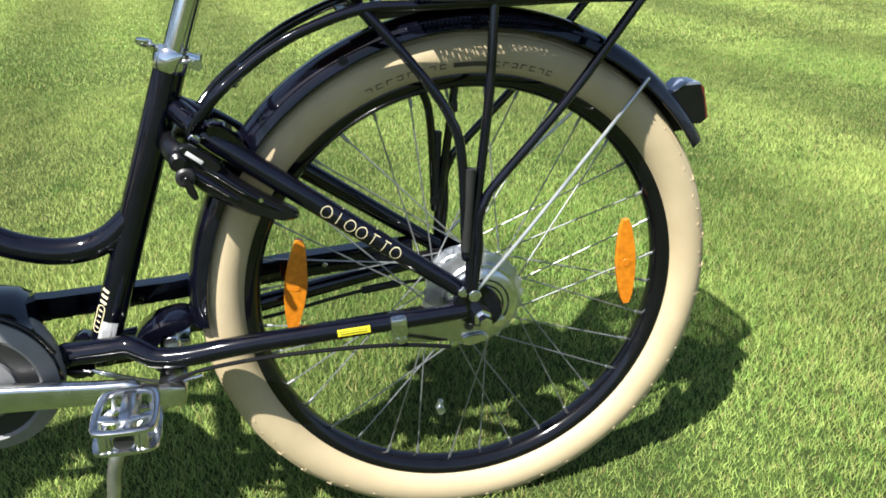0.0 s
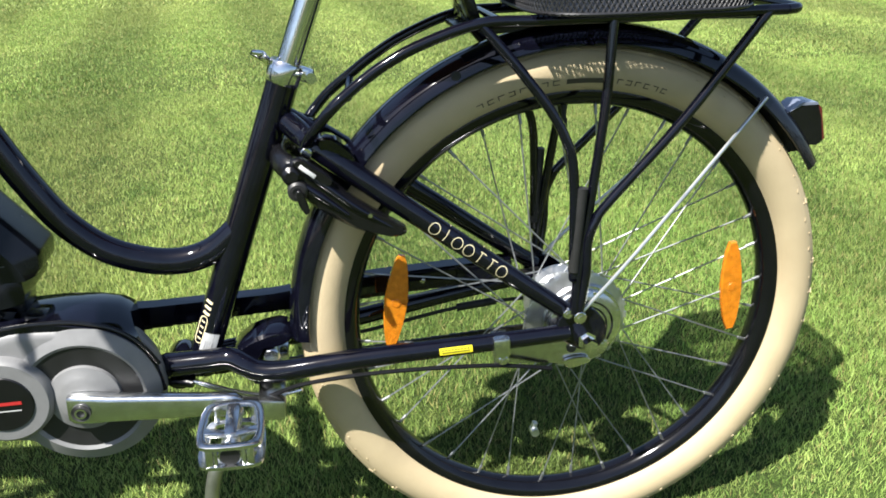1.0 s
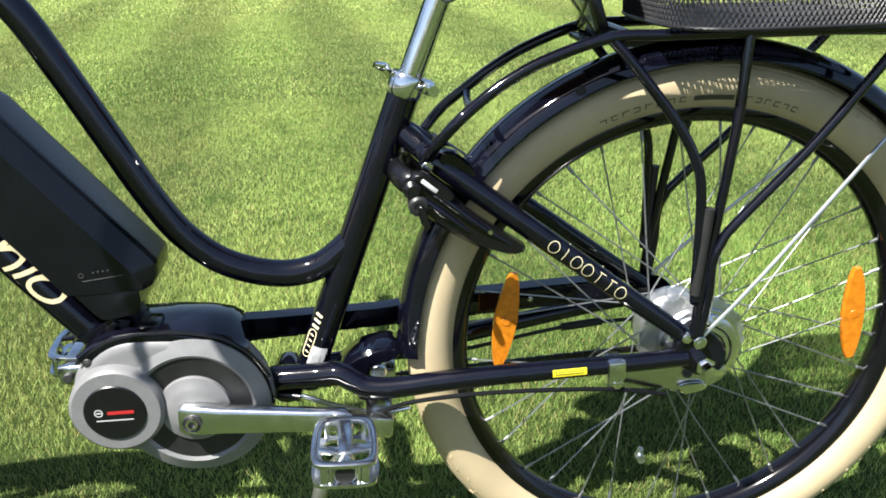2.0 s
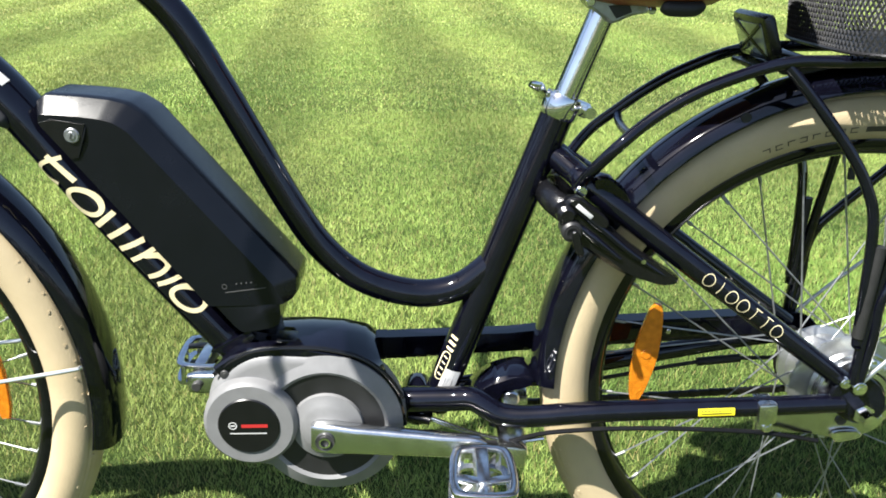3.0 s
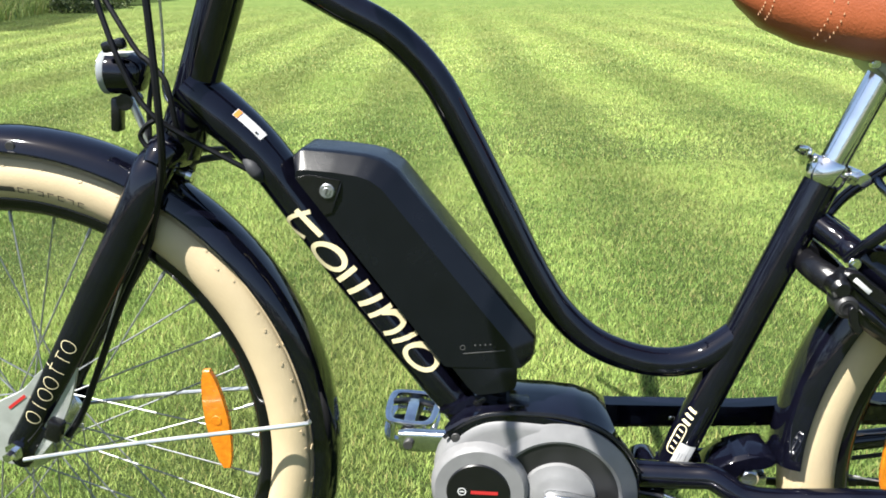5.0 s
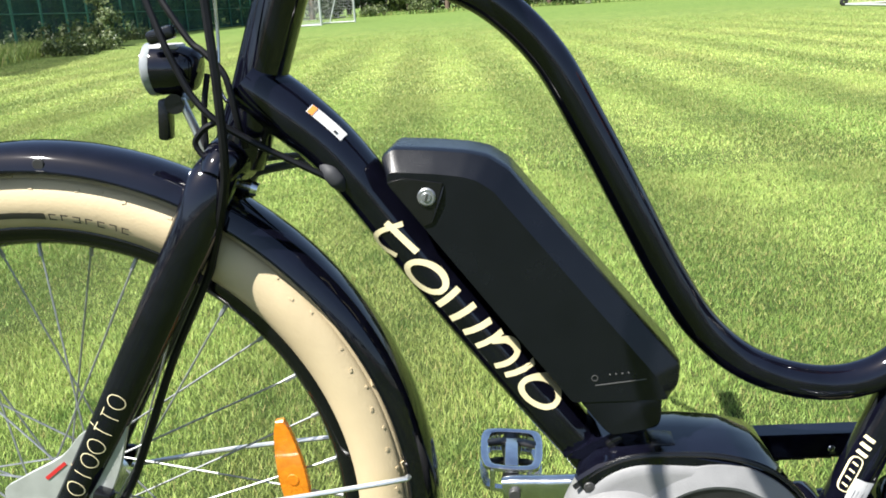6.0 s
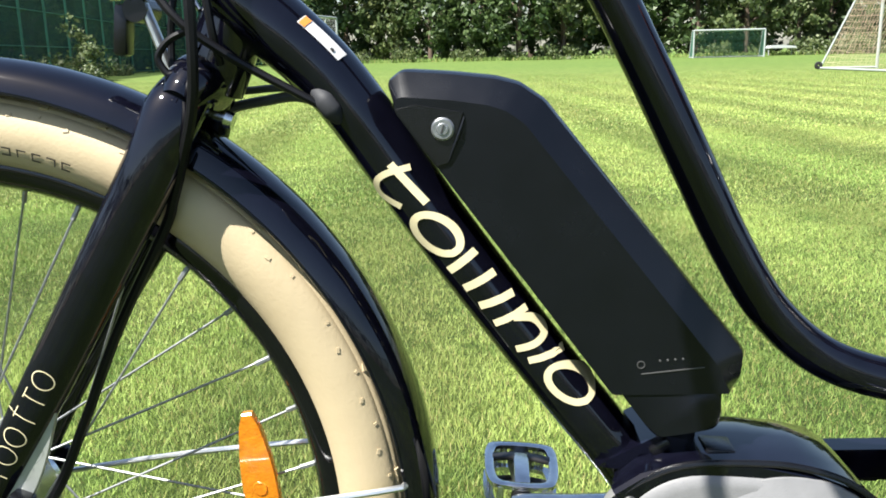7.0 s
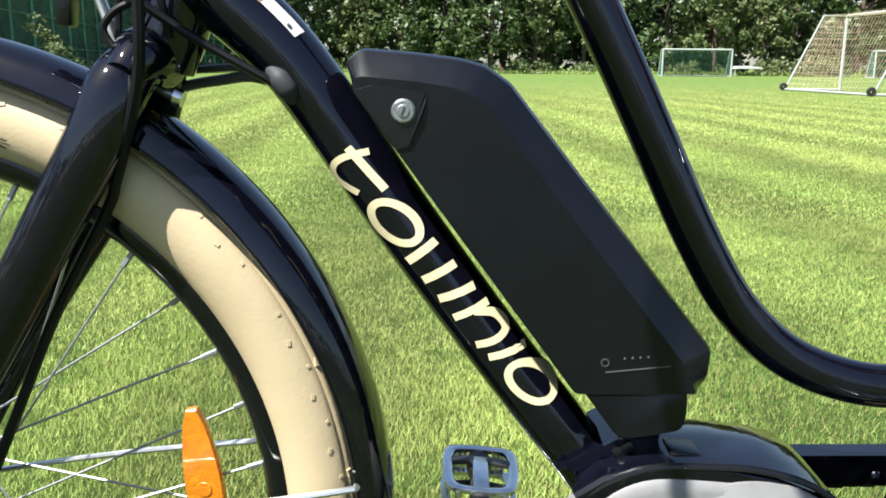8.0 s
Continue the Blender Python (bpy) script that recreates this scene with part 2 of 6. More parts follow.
def build_wheel(name, cx, cy, cz, hub_profile, reflector_turn, label, flange_r, spoke_turn):
    wheel = part(name, lathe(hub_profile, cx, cy, cz, 48), HUB_ALLOY if cx > -1 else ALLOY, bike, label)
    # tyre: round balloon section, with two fine grooves along each shoulder
    TC, TR, TW = 0.3145, 0.0300, 0.0305

    def section(a):
        """Radius and half width of the tyre at an angle from the middle of its tread."""
        dip = sum(0.0011 * math.exp(-((abs(a) - radians(g)) / radians(2.0)) ** 2) for g in (31, 45))
        return TC + (TR - dip) * math.cos(a), math.copysign((TW - dip) * abs(math.sin(a)) ** 0.88, a)
    prof = [section(radians(-148 + 296 * k / 74)) for k in range(75)]
    prof += [(0.284, 0.015), (0.282, 0.0), (0.284, -0.015)]
    part("tyre", lathe(prof, cx, cy, cz, 144), CREAM, wheel, "cream balloon tyre with moulded shoulder blocks")
    bm = bmesh.new()
    rng = random.Random(17)
    for side in (-1, 1):
        for k in range(96):
            a = 2 * math.pi * (k + (0.25 if side > 0 else 0)) / 96
            for turn, w, h, t in (((63, 0.0040, 0.0018, 0.0024),) if k % 2 else ((38, 0.0062, 0.0030, 0.0036), (54, 0.0022, 0.0016, 0.0026))):
                if rng.random() < 0.2:
                    continue
                r, off = section(radians(turn + rng.uniform(-2, 2)))
                m = Matrix.Rotation(-a, 4, "Y") @ Matrix.Translation((r, side * off, 0)) @ Matrix.Rotation(side * radians(turn - 90), 4, "Z") @ Matrix.Rotation(rng.uniform(-0.4, 0.4), 4, "Y")
                bmesh.ops.create_cube(bm, size=1.0, matrix=Matrix.Translation((cx, cy, cz)) @ m @ Matrix.Diagonal((t, h * 0.7, w, 1)))
    part("shoulder_tread", bm, CREAM, wheel, smooth=False, kind="stuff")
    rimp = [(0.2890, -0.0180), (0.2900, -0.0160), (0.286, -0.0140), (0.278, -0.0125), (0.274, -0.0080), (0.2725, 0.0), (0.274, 0.0080),
            (0.278, 0.0125), (0.286, 0.0140), (0.2900, 0.0160), (0.2890, 0.0180), (0.284, 0.0192), (0.276, 0.0160), (0.2705, 0.0075),
            (0.2690, 0.0), (0.2705, -0.0075), (0.276, -0.0160), (0.284, -0.0192)]
    part("rim", lathe(rimp, cx, cy, cz, 128), RIM_BLACK, wheel, "black painted alloy rim")
    # spokes, crossed
    for side in (-1, 1):
        for lead in (-1, 1):
            bm = sweep([(flange_r * math.cos(lead * radians(62)), side * 0.028, flange_r * math.sin(lead * radians(62))),
                        (0.270, side * 0.004, 0)], 0.00105, 5, 1)
            sweep([(0.258, side * 0.0058, flange_r * 0.035 * lead), (0.270, side * 0.004, 0)], 0.0021, 6, 1, bm=bm)
            done(bm)
            me = bpy.data.meshes.new("spoke")
            bm.to_mesh(me)
            bm.free()
            me.materials.append(WIRE)
            for k in range(9):
                a = spoke_turn + 40 * k + (0 if side < 0 else 10) + (0 if lead < 0 else 20)
                s = new("spoke", me)
                s.parent = wheel
                s.matrix_basis = Matrix.Translation((cx, cy, HUB + cz)) @ Matrix.Rotation(-radians(a), 4, "Y")
    # spoke reflectors: long pointed ovals set across the spokes
    for a in reflector_turn:
        n = 13
        out = []
        for k in range(n):
            z = -0.0635 + 0.127 * k / (n - 1)
            out.append((0.0056 + 0.0090 * (1 - (abs(z) / 0.0635) ** 1.7) if abs(z) < 0.063 else 0.0040, z))
        outline = out + [(-x, z) for x, z in out[::-1]]
        bm = plate(outline, -0.004, 0.004, 0.0012)
        disc(0, 0, 0.006, -0.0048, -0.002, 0.0005, 20, bm)
        bmesh.ops.transform(bm, matrix=Matrix.Translation((cx, cy - 0.012, cz)) @ Matrix.Rotation(-radians(a), 4, "Y") @ Matrix.Translation((0.226, 0, 0)), verts=bm.verts)
        part("reflector", bm, ORANGE, wheel, "orange plastic spoke reflector")
    # moulded writing on the left wall, as bars
    bm = bmesh.new()

    def wall(s, q):
        r = 0.302 + q
        off = section(math.acos((r - TC) / TR))[1] + 0.0005
        return Vector((cx + r * math.cos(s / 0.299), cy - off, cz + r * math.sin(s / 0.299)))
    for start, span, widths in ((114, 20, 8), (93, 9, 0), (86, 17, 8)):
        if widths:
            for k in range(widths):
                a = radians(start - span * (k + 0.15) / widths) * 0.299
                w = radians(span / widths * 0.62) * 0.299
                for q in ((-0.0026, 0.0026) if k % 2 else (0.0026,)):
                    stroke([(a, q), (a - w, q)], 0.0012, wall, bm, sub=1)
                stroke([(a - w * (0.1 if k % 3 else 0.9), -0.0028), (a - w * (0.1 if k % 3 else 0.9), 0.0028)], 0.0012, wall, bm, sub=1)
        else:
            a = radians(start) * 0.299
            stroke([(a, 0), (a - 0.016, 0), (a - 0.032, 0), (a - 0.046, 0)], 0.006, wall, bm, sub=2)
    part("sidewall_print", bm, TYRE_PRINT, wheel, kind="stuff")
    return wheel


rear_hub = [(0.006, -0.068), (0.011, -0.068), (0.011, -0.052), (0.030, -0.050), (0.034, -0.046), (0.036, -0.036), (0.040, -0.034), (0.0415, -0.030),
            (0.0415, -0.026), (0.036, -0.023), (0.034, 0.0), (0.035, 0.022), (0.0415, 0.025), (0.0415, 0.031), (0.036, 0.034), (0.028, 0.044),
            (0.014, 0.048), (0.011, 0.068), (0.006, 0.068)]
rear_hub = [(r * (1.16 if r > 0.025 else 1.0), y) for r, y in rear_hub]
rear = build_wheel("rear_wheel", 0.001, 0.001, -0.0030, rear_hub, (171, 3.5), "spoked rear wheel with a silver gear hub", 0.046, 4)
bm = sweep([(-0.008, 0.001, 0.268), (-0.008, 0.001, 0.262), (-0.008, 0.001, 0.261), (-0.008, 0.001, 0.250), (-0.008, 0.001, 0.249), (-0.008, 0.001, 0.237)], [0.0042, 0.0040, 0.0030, 0.0030, 0.0042, 0.0040], 12, 1)
part("tyre_valve", bm, RUBBER, rear, "black valve stem with a cap")
bm = sweep([(-0.0420, -0.010, -0.1780), (-0.0420, -0.024, -0.1780)], 0.0056, 14, 1)
box((-0.0415, -0.014, -0.1710), (0.007, 0.008, 0.011), pose(0, 0, 0, 0, 18, 0), 0.002, bm)
part("spoke_magnet", bm, HUB_ALLOY, rear, "small silver magnet clamped on a spoke")
front_hub = [(0.005, -0.052), (0.010, -0.052), (0.012, -0.044), (0.034, -0.040), (0.036, -0.034), (0.036, -0.024), (0.022, -0.020), (0.020, 0.0),
             (0.020, 0.024), (0.036, 0.028), (0.036, 0.034), (0.018, 0.038), (0.010, 0.046), (0.005, 0.052)]
build_wheel("front_wheel", FX, FY, FZ, front_hub, (6.5, 186.5), "spoked front wheel with a silver brake hub", 0.035, 9)

# frame tubes
ST0, ST1 = (-0.470, 0, -0.040), (-0.335, 0, 0.3125)
seat_tube = part("seat_tube", sweep([ST0, ST1], 0.0182, 24, 1), BLACK, bike)
part("top_tube", sweep([(-0.918, 0, 0.535), (-0.868, 0, 0.511), (-0.818, 0, 0.4838), (-0.7688, 0, 0.4560), (-0.7265, 0, 0.412), (-0.6915, 0, 0.349), (-0.6570, 0, 0.280),
                        (-0.6240, 0, 0.214), (-0.5910, 0, 0.1620), (-0.5470, 0, 0.1250), (-0.488, 0, 0.1075), (-0.438, 0, 0.1160), (-0.395, 0, 0.150)],
                       0.0162, 24, 8), BLACK, bike, "curved black step-through top tube")
DOWN = [(-0.985, 0, 0.402), (-0.950, 0, 0.374), (-0.9065, 0, 0.3298), (-0.8395, 0, 0.2335), (-0.765, 0, 0.1320), (-0.694, 0, 0.0400), (-0.660, 0, -0.008)]
DOWN_R = [0.025, 0.0255, 0.0238, 0.0228, 0.0225, 0.0222, 0.022]
down_tube = part("down_tube", sweep(DOWN, DOWN_R, 28, 8, 1.28), BLACK, bike, "thick black down tube with a cream emblem")
part("head_tube", sweep([(-1.004, 0, 0.336), (-0.996, 0, 0.352), (-0.978, 0, 0.398), (-0.940, 0, 0.498), (-0.902, 0, 0.598)], [0.0245, 0.0245, 0.0225, 0.0225, 0.0235], 24, 1), BLACK, bike)
part("stem", sweep([(-0.902, 0, 0.598), (-0.880, 0, 0.660), (-0.885, 0, 0.690)], 0.0145, 20, 3), BLACK, bike)
# handlebar: rises, runs wide and comes back to the grips
BAR = [(-0.885, 0.0, 0.690), (-0.888, 0.055, 0.712), (-0.905, 0.120, 0.745), (-0.912, 0.180, 0.752), (-0.905, 0.240, 0.750), (-0.897, 0.300, 0.748), (-0.893, 0.360, 0.746), (-0.890, 0.410, 0.744)]
bar = part("handlebar", sweep([(x, -y, z) for x, y, z in BAR[:0:-1]] + BAR, 0.0112, 14, 5), BLACK, bike, "wide black handlebar with rubber grips")
for s in (-1, 1):
    part("grip", sweep([(x, s * y, z) for x, y, z in BAR[-3:]], 0.0165, 16, 4), RUBBER, bar)
    part("brake_lever", sweep([(-0.912, s * 0.255, 0.752), (-0.944, s * 0.290, 0.750), (-0.985, s * 0.355, 0.748), (-1.005, s * 0.392, 0.746)], [0.009, 0.008, 0.0065, 0.006], 10, 5), SATIN, bar)


def STAY(s):
    return [(-0.336, s * 0.004, 0.268), (-0.318, s * 0.026, 0.255), (-0.296, s * 0.047, 0.238), (-0.190, s * 0.064, 0.158), (-0.020, s * 0.078, 0.029)]


STAY_R = [0.0135, 0.0135, 0.0132, 0.0125, 0.0105]
for s in (-1, 1):
    part("seat_stay", sweep(STAY(s), STAY_R, 18, 6), BLACK, bike)
CSTAY = [(-0.500, -0.024, -0.0165), (-0.4969, -0.028, -0.0155), (-0.4491, -0.036, -0.0105), (-0.426, -0.042, -0.0075), (-0.4095, -0.048, -0.0150), (-0.393, -0.053, -0.0215), (-0.3604, -0.060, -0.0206),
         (-0.2812, -0.070, -0.0095), (-0.1707, -0.078, -0.0021), (-0.1089, -0.081, 0.0010), (-0.020, -0.083, 0.0050)]
CSTAY_R = [0.0155, 0.0155, 0.0145, 0.0140, 0.0135, 0.0132, 0.0128, 0.0122, 0.0114, 0.0110, 0.0105]
part("chain_stay", sweep(CSTAY, CSTAY_R, 18, 8), BLACK, bike)
part("chain_stay", sweep([(-0.490, 0.022, -0.035), (-0.400, 0.045, -0.034), (-0.245, 0.068, -0.0185), (-0.090, 0.078, 0.003), (-0.015, 0.081, 0.010)], [0.015, 0.013, 0.012, 0.011, 0.010], 16, 6), BLACK, bike)
part("stay_yoke", sweep([(-0.356, 0, 0.2830), (-0.312, 0, 0.2520)], 0.0148, 20, 1), BLACK, bike)
part("bottom_bracket_shell", lathe([(0.004, -0.030), (0.0185, -0.030), (0.0195, -0.027), (0.0195, 0.027), (0.0185, 0.030), (0.004, 0.030)], -0.490, 0, -0.030, 32), BLACK, bike)

# dropouts
for s in (-1, 1):
    part("dropout", plate(round_outline([(-0.034, 0.004), (-0.030, 0.030), (-0.010, 0.040), (0.012, 0.032), (0.026, 0.012), (0.026, -0.008), (0.012, -0.020), (-0.012, -0.016)]),
                          s * 0.079, s * 0.086, 0.0012), BLACK, bike)

# seat post, collar, saddle
post_dir = (Vector((-0.2903, 0, 0.4223)) - Vector((-0.333, 0, 0.3126))).normalized()
part("seat_post", sweep([(-0.345, 0, 0.285), tuple(Vector((-0.333, 0, 0.3126)) + post_dir * 0.128)], 0.0142, 24, 1), CHROME, bike, "polished seat post")
c0 = Vector((-0.336, 0, 0.310))
collar = part("seat_clamp", sweep([tuple(c0), tuple(c0 + post_dir * 0.004), tuple(c0 + post_dir * 0.020), tuple(c0 + post_dir * 0.024)], [0.0195, 0.0212, 0.0212, 0.0192], 28, 1), CHROME, bike, "silver seat post clamp")
bm = box((-0.312, 0, 0.319), (0.020, 0.022, 0.016), pose(0, 0, 0, 0, 21, 0), 0.003)
sweep([(-0.304, -0.024, 0.317), (-0.304, 0.022, 0.317)], 0.0062, 16, 1, bm=bm)
part("clamp_bolt", bm, CHROME, collar)
part("clamp_lever", sweep([(-0.349, 0.022, 0.326), (-0.352, 0.010, 0.335), (-0.357, -0.004, 0.342), (-0.366, -0.008, 0.346)], [0.004, 0.006, 0.0068, 0.004], 12, 4, 0.7), CHROME, collar)


def build_saddle():
    """A wide padded saddle: pointed nose to the front, broad tail."""
    bm = bmesh.new()
    rings = []
    stations = [(-0.446, 0.008, 0.490, 0.506), (-0.434, 0.022, 0.476, 0.514), (-0.411, 0.034, 0.456, 0.520), (-0.375, 0.047, 0.440, 0.522), (-0.330, 0.062, 0.429, 0.522),
                (-0.285, 0.082, 0.421, 0.525), (-0.240, 0.100, 0.418, 0.532), (-0.200, 0.108, 0.419, 0.540), (-0.165, 0.102, 0.434, 0.545), (-0.142, 0.080, 0.447, 0.543), (-0.132, 0.045, 0.468, 0.533)]
    stations = [(x, w, a + 0.004, b + 0.004) for x, w, a, b in stations]
    seg = 28
    for x, w, zb, zt in stations:
        ring = []
        for k in range(seg):
            a = 2 * math.pi * k / seg
            y = w * math.copysign(abs(math.cos(a)) ** 0.72, math.cos(a))
            zz = math.sin(a)
            z = (zb + zt) / 2 + (zt - zb) / 2 * math.copysign(abs(zz) ** (0.75 if zz > 0 else 0.8), zz)
            ring.append(bm.verts.new((x, y, z)))
        rings.append(ring)
    for r0, r1 in zip(rings, rings[1:]):
        for k in range(seg):
            bm.faces.new((r0[k], r0[(k + 1) % seg], r1[(k + 1) % seg], r1[k]))
    bm.faces.new(rings[0][::-1])
    bm.faces.new(rings[-1])
    bmesh.ops.subdivide_edges(bm, edges=bm.edges, cuts=1, use_grid_fill=True, smooth=0.6)
    s = part("saddle", bm, LEATHER, bike, "padded brown leather saddle with pale stitching")
    # twin seams down the side
    for x0, lean in ((-0.372, 0.012), (-0.362, 0.013), (-0.420, 0.006), (-0.414, 0.006)):
        bm = bmesh.new()
        for k in range(9):
            f = k / 8
            i = np.interp(x0 + lean * f, [t[0] for t in stations], range(len(stations)))
            j = min(int(i), len(stations) - 2)
            w = np.interp(x0 + lean * f, [t[0] for t in stations], [t[1] for t in stations])
            zb = np.interp(x0 + lean * f, [t[0] for t in stations], [t[2] for t in stations])
            zt = np.interp(x0 + lean * f, [t[0] for t in stations], [t[3] for t in stations])
            a = math.pi + math.asin(0.72) - f * (math.asin(0.72) + 0.3)
            y = w * math.copysign(abs(math.cos(a)) ** 0.72, math.cos(a))
            zz = math.sin(a)
            z = (zb + zt) / 2 + (zt - zb) / 2 * math.copysign(abs(zz) ** 0.8, zz)
            box((x0 + lean * f, y - 0.0003, z), (0.0008, 0.0006, 0.0019), None, 0, bm)
        part("seam", bm, THREAD, s)
    for sd in (-1, 1):
        part("saddle_rail", sweep([(-0.360, sd * 0.012, 0.456), (-0.335, sd * 0.020, 0.440), (-0.240, sd * 0.021, 0.434), (-0.205, sd * 0.040, 0.442)], 0.0035, 10, 5), CHROME, s)
    for sd in (-1, 1):
        part("saddle_bumper", sweep([(-0.250, sd * 0.066, 0.4275), (-0.243, sd * 0.067, 0.4250), (-0.220, sd * 0.068, 0.4245), (-0.211, sd * 0.067, 0.4285)], [0.004, 0.0075, 0.0075, 0.004], 12, 4), RUBBER, s)
    return s


build_saddle()
bm = plate(round_outline([(-0.3150, 0.4300), (-0.2957, 0.4126), (-0.2870, 0.4075), (-0.2691, 0.4145), (-0.2483, 0.4184), (-0.2460, 0.4240), (-0.2640, 0.4360), (-0.3000, 0.4380)], 3), -0.026, 0.026, 0.003)
clampp = part("saddle_clamp", bm, material("grey_forged_clamp", (0.36, 0.37, 0.38), 0.34, 0.9, vary=0.2, scale=80), bike, "silver two-bolt saddle clamp")
for x, z in ((-0.311, 0.4290), (-0.2500, 0.4210)):
    screw(x, z, -0.031, 0.0045, 0.008, clampp)
part("clamp_window", plate([(-0.2930, 0.4250), (-0.2840, 0.4125), (-0.2690, 0.4185), (-0.2720, 0.4265)], -0.0275, -0.024, 0.0005), DARK_GREY, clampp)

# battery
OUT = [(-0.8705, 0.3370), (-0.8600, 0.3450), (-0.8250, 0.3425), (-0.7950, 0.3390), (-0.7780, 0.3345), (-0.7610, 0.3230), (-0.6168, 0.1424), (-0.6186, 0.1236), (-0.6260, 0.1145), (-0.7115, 0.1140), (-0.8660, 0.3225)]
FACE = [(-0.8625, 0.3262), (-0.8540, 0.3262), (-0.8250, 0.3238), (-0.8020, 0.3205), (-0.7890, 0.3165), (-0.7760, 0.3075), (-0.6420, 0.1390), (-0.6365, 0.1270), (-0.6305, 0.1165), (-0.7135, 0.1150), (-0.8638, 0.3170)]


def rounded(poly, cut=0.010):
    """Cut the corners of an outline into short arcs."""
    out = []
    n = len(poly)
    for i in range(n):
        a, b, c = Vector(poly[i - 1]), Vector(poly[i]), Vector(poly[(i + 1) % n])
        d0, d1 = (a - b), (c - b)
        k0, k1 = min(cut, d0.length * 0.4), min(cut, d1.length * 0.4)
        p0, p1 = b + d0.normalized() * k0, b + d1.normalized() * k1
        for t in (0, 0.33, 0.67, 1):
            q = p0 * (1 - t) ** 2 + b * 2 * t * (1 - t) + p1 * t * t
            out.append((q.x, q.y))
    return out


ro, rf = rounded(OUT, 0.0035), rounded(FACE, 0.0035)


def mixed(f):
    return [(a[0] + (b[0] - a[0]) * f, a[1] + (b[1] - a[1]) * f) for a, b in zip(rf, ro)]


half = [(-0.0485, 0.0), (-0.0481, 0.03), (-0.0330, 0.90), (-0.0275, 0.985), (-0.023, 1.0)]
levels = half + [(-y, f) for y, f in half[::-1]]
battery = part("battery", loft([[(x, y, z) for x, z in mixed(f)] for y, f in levels]), BATTERY, bike, "matt black battery case on the down tube", angle=26)
mount = [(-0.6372, 0.1240), (-0.6365, 0.1000), (-0.6395, 0.0895), (-0.6600, 0.0850), (-0.6800, 0.0820), (-0.6870, 0.0885), (-0.7090, 0.1180)]
bm = loft([[(x, y, z) for x, z in rounded([(-0.668 + (p[0] + 0.668) * k, 0.098 + (p[1] - 0.098) * k) for p in mount], 0.005)] for y, k in ((-0.0476, 0.96), (-0.0468, 1.0), (0.0468, 1.0), (0.0476, 0.96))])
part("battery_mount", bm, BATTERY, bike, "matt black battery dock above the motor")
part("dock_neck", box((-0.6640, 0, 0.0740), (0.034, 0.046, 0.036), pose(0, 0, 0, 0, 8, 0), 0.004), SATIN, bike)
bm = plate([(-0.8635, 0.3180), (-0.8500, 0.3215), (-0.8170, 0.3160), (-0.8275, 0.2820), (-0.8350, 0.2800)], -0.0478, -0.0500, 0.0004)
part("lock_panel", bm, SATIN, battery)
bm = sweep([(-0.8165, -0.0490, 0.3130), (-0.8200, -0.0500, 0.3020), (-0.8275, -0.0496, 0.2830)], [0.0006, 0.0014, 0.0006], 8, 3)
part("panel_ridge", bm, BATTERY, battery)
bm = disc(-0.8310, 0.3050, 0.0078, -0.0522, -0.046, 0.0012, 32)
disc(-0.8310, 0.3050, 0.0042, -0.0530, -0.051, 0.0005, 20, bm)
keyl = part("key_lock", bm, material("worn_zinc", (0.30, 0.31, 0.32), 0.35, 0.8, vary=0.2, scale=200), battery, "round silver key lock")
part("key_slot", box((-0.8310, -0.0531, 0.3050), (0.0012, 0.0008, 0.0058), pose(0, 0, 0, 0, 20, 0), 0), PRINT, keyl)
# charge gauge: a thin line, a button and four dots
bm = box((-0.6720, -0.0487, 0.1337), (0.0440, 0.0006, 0.0007), pose(0, 0, 0, 0, -6.8, 0), 0)
for k in range(4):
    disc(-0.6812 + 0.0053 * k, 0.1411 + 0.00045 * k, 0.0008, -0.0490, -0.0484, 0.0001, 10, bm)
part("charge_gauge", bm, material("gauge_print", (0.07, 0.07, 0.07), 0.5), battery)
bm = lathe([(0.0022, -0.0490), (0.0029, -0.0490), (0.0029, -0.0484), (0.0022, -0.0484)], -0.6943, 0, 0.1380, 24)
part("gauge_button", bm, material("button_print", (0.05, 0.05, 0.05), 0.5), battery)
part("battery_seat", box((-0.852, 0, 0.315), (0.022, 0.03, 0.020), pose(0, 0, 0, 0, 54, 0), 0.002), BATTERY, bike)

# motor: casing, badge housing, crank housing
CX, CZ = -0.5905, -0.0260
casing = round_outline([(-0.7274, -0.0141), (-0.722, 0.017), (-0.7041, 0.0426), (-0.685, 0.0575), (-0.662, 0.0650), (-0.63, 0.0650), (-0.598, 0.0625), (-0.565, 0.0570), (-0.535, 0.0430),
                        (-0.5125, 0.0186), (-0.5035, -0.006), (-0.5023, -0.0324), (-0.510, -0.062), (-0.5282, -0.0847), (-0.555, -0.103), (-0.5881, -0.1107), (-0.62, -0.105),
                        (-0.655, -0.086), (-0.685, -0.0790), (-0.7087, -0.0680), (-0.722, -0.045)], 3)


def shrink(poly, d, c=(-0.61, -0.022)):
    return [(c[0] + (x - c[0]) * (1 - d), c[1] + (z - c[1]) * (1 - d)) for x, z in poly]


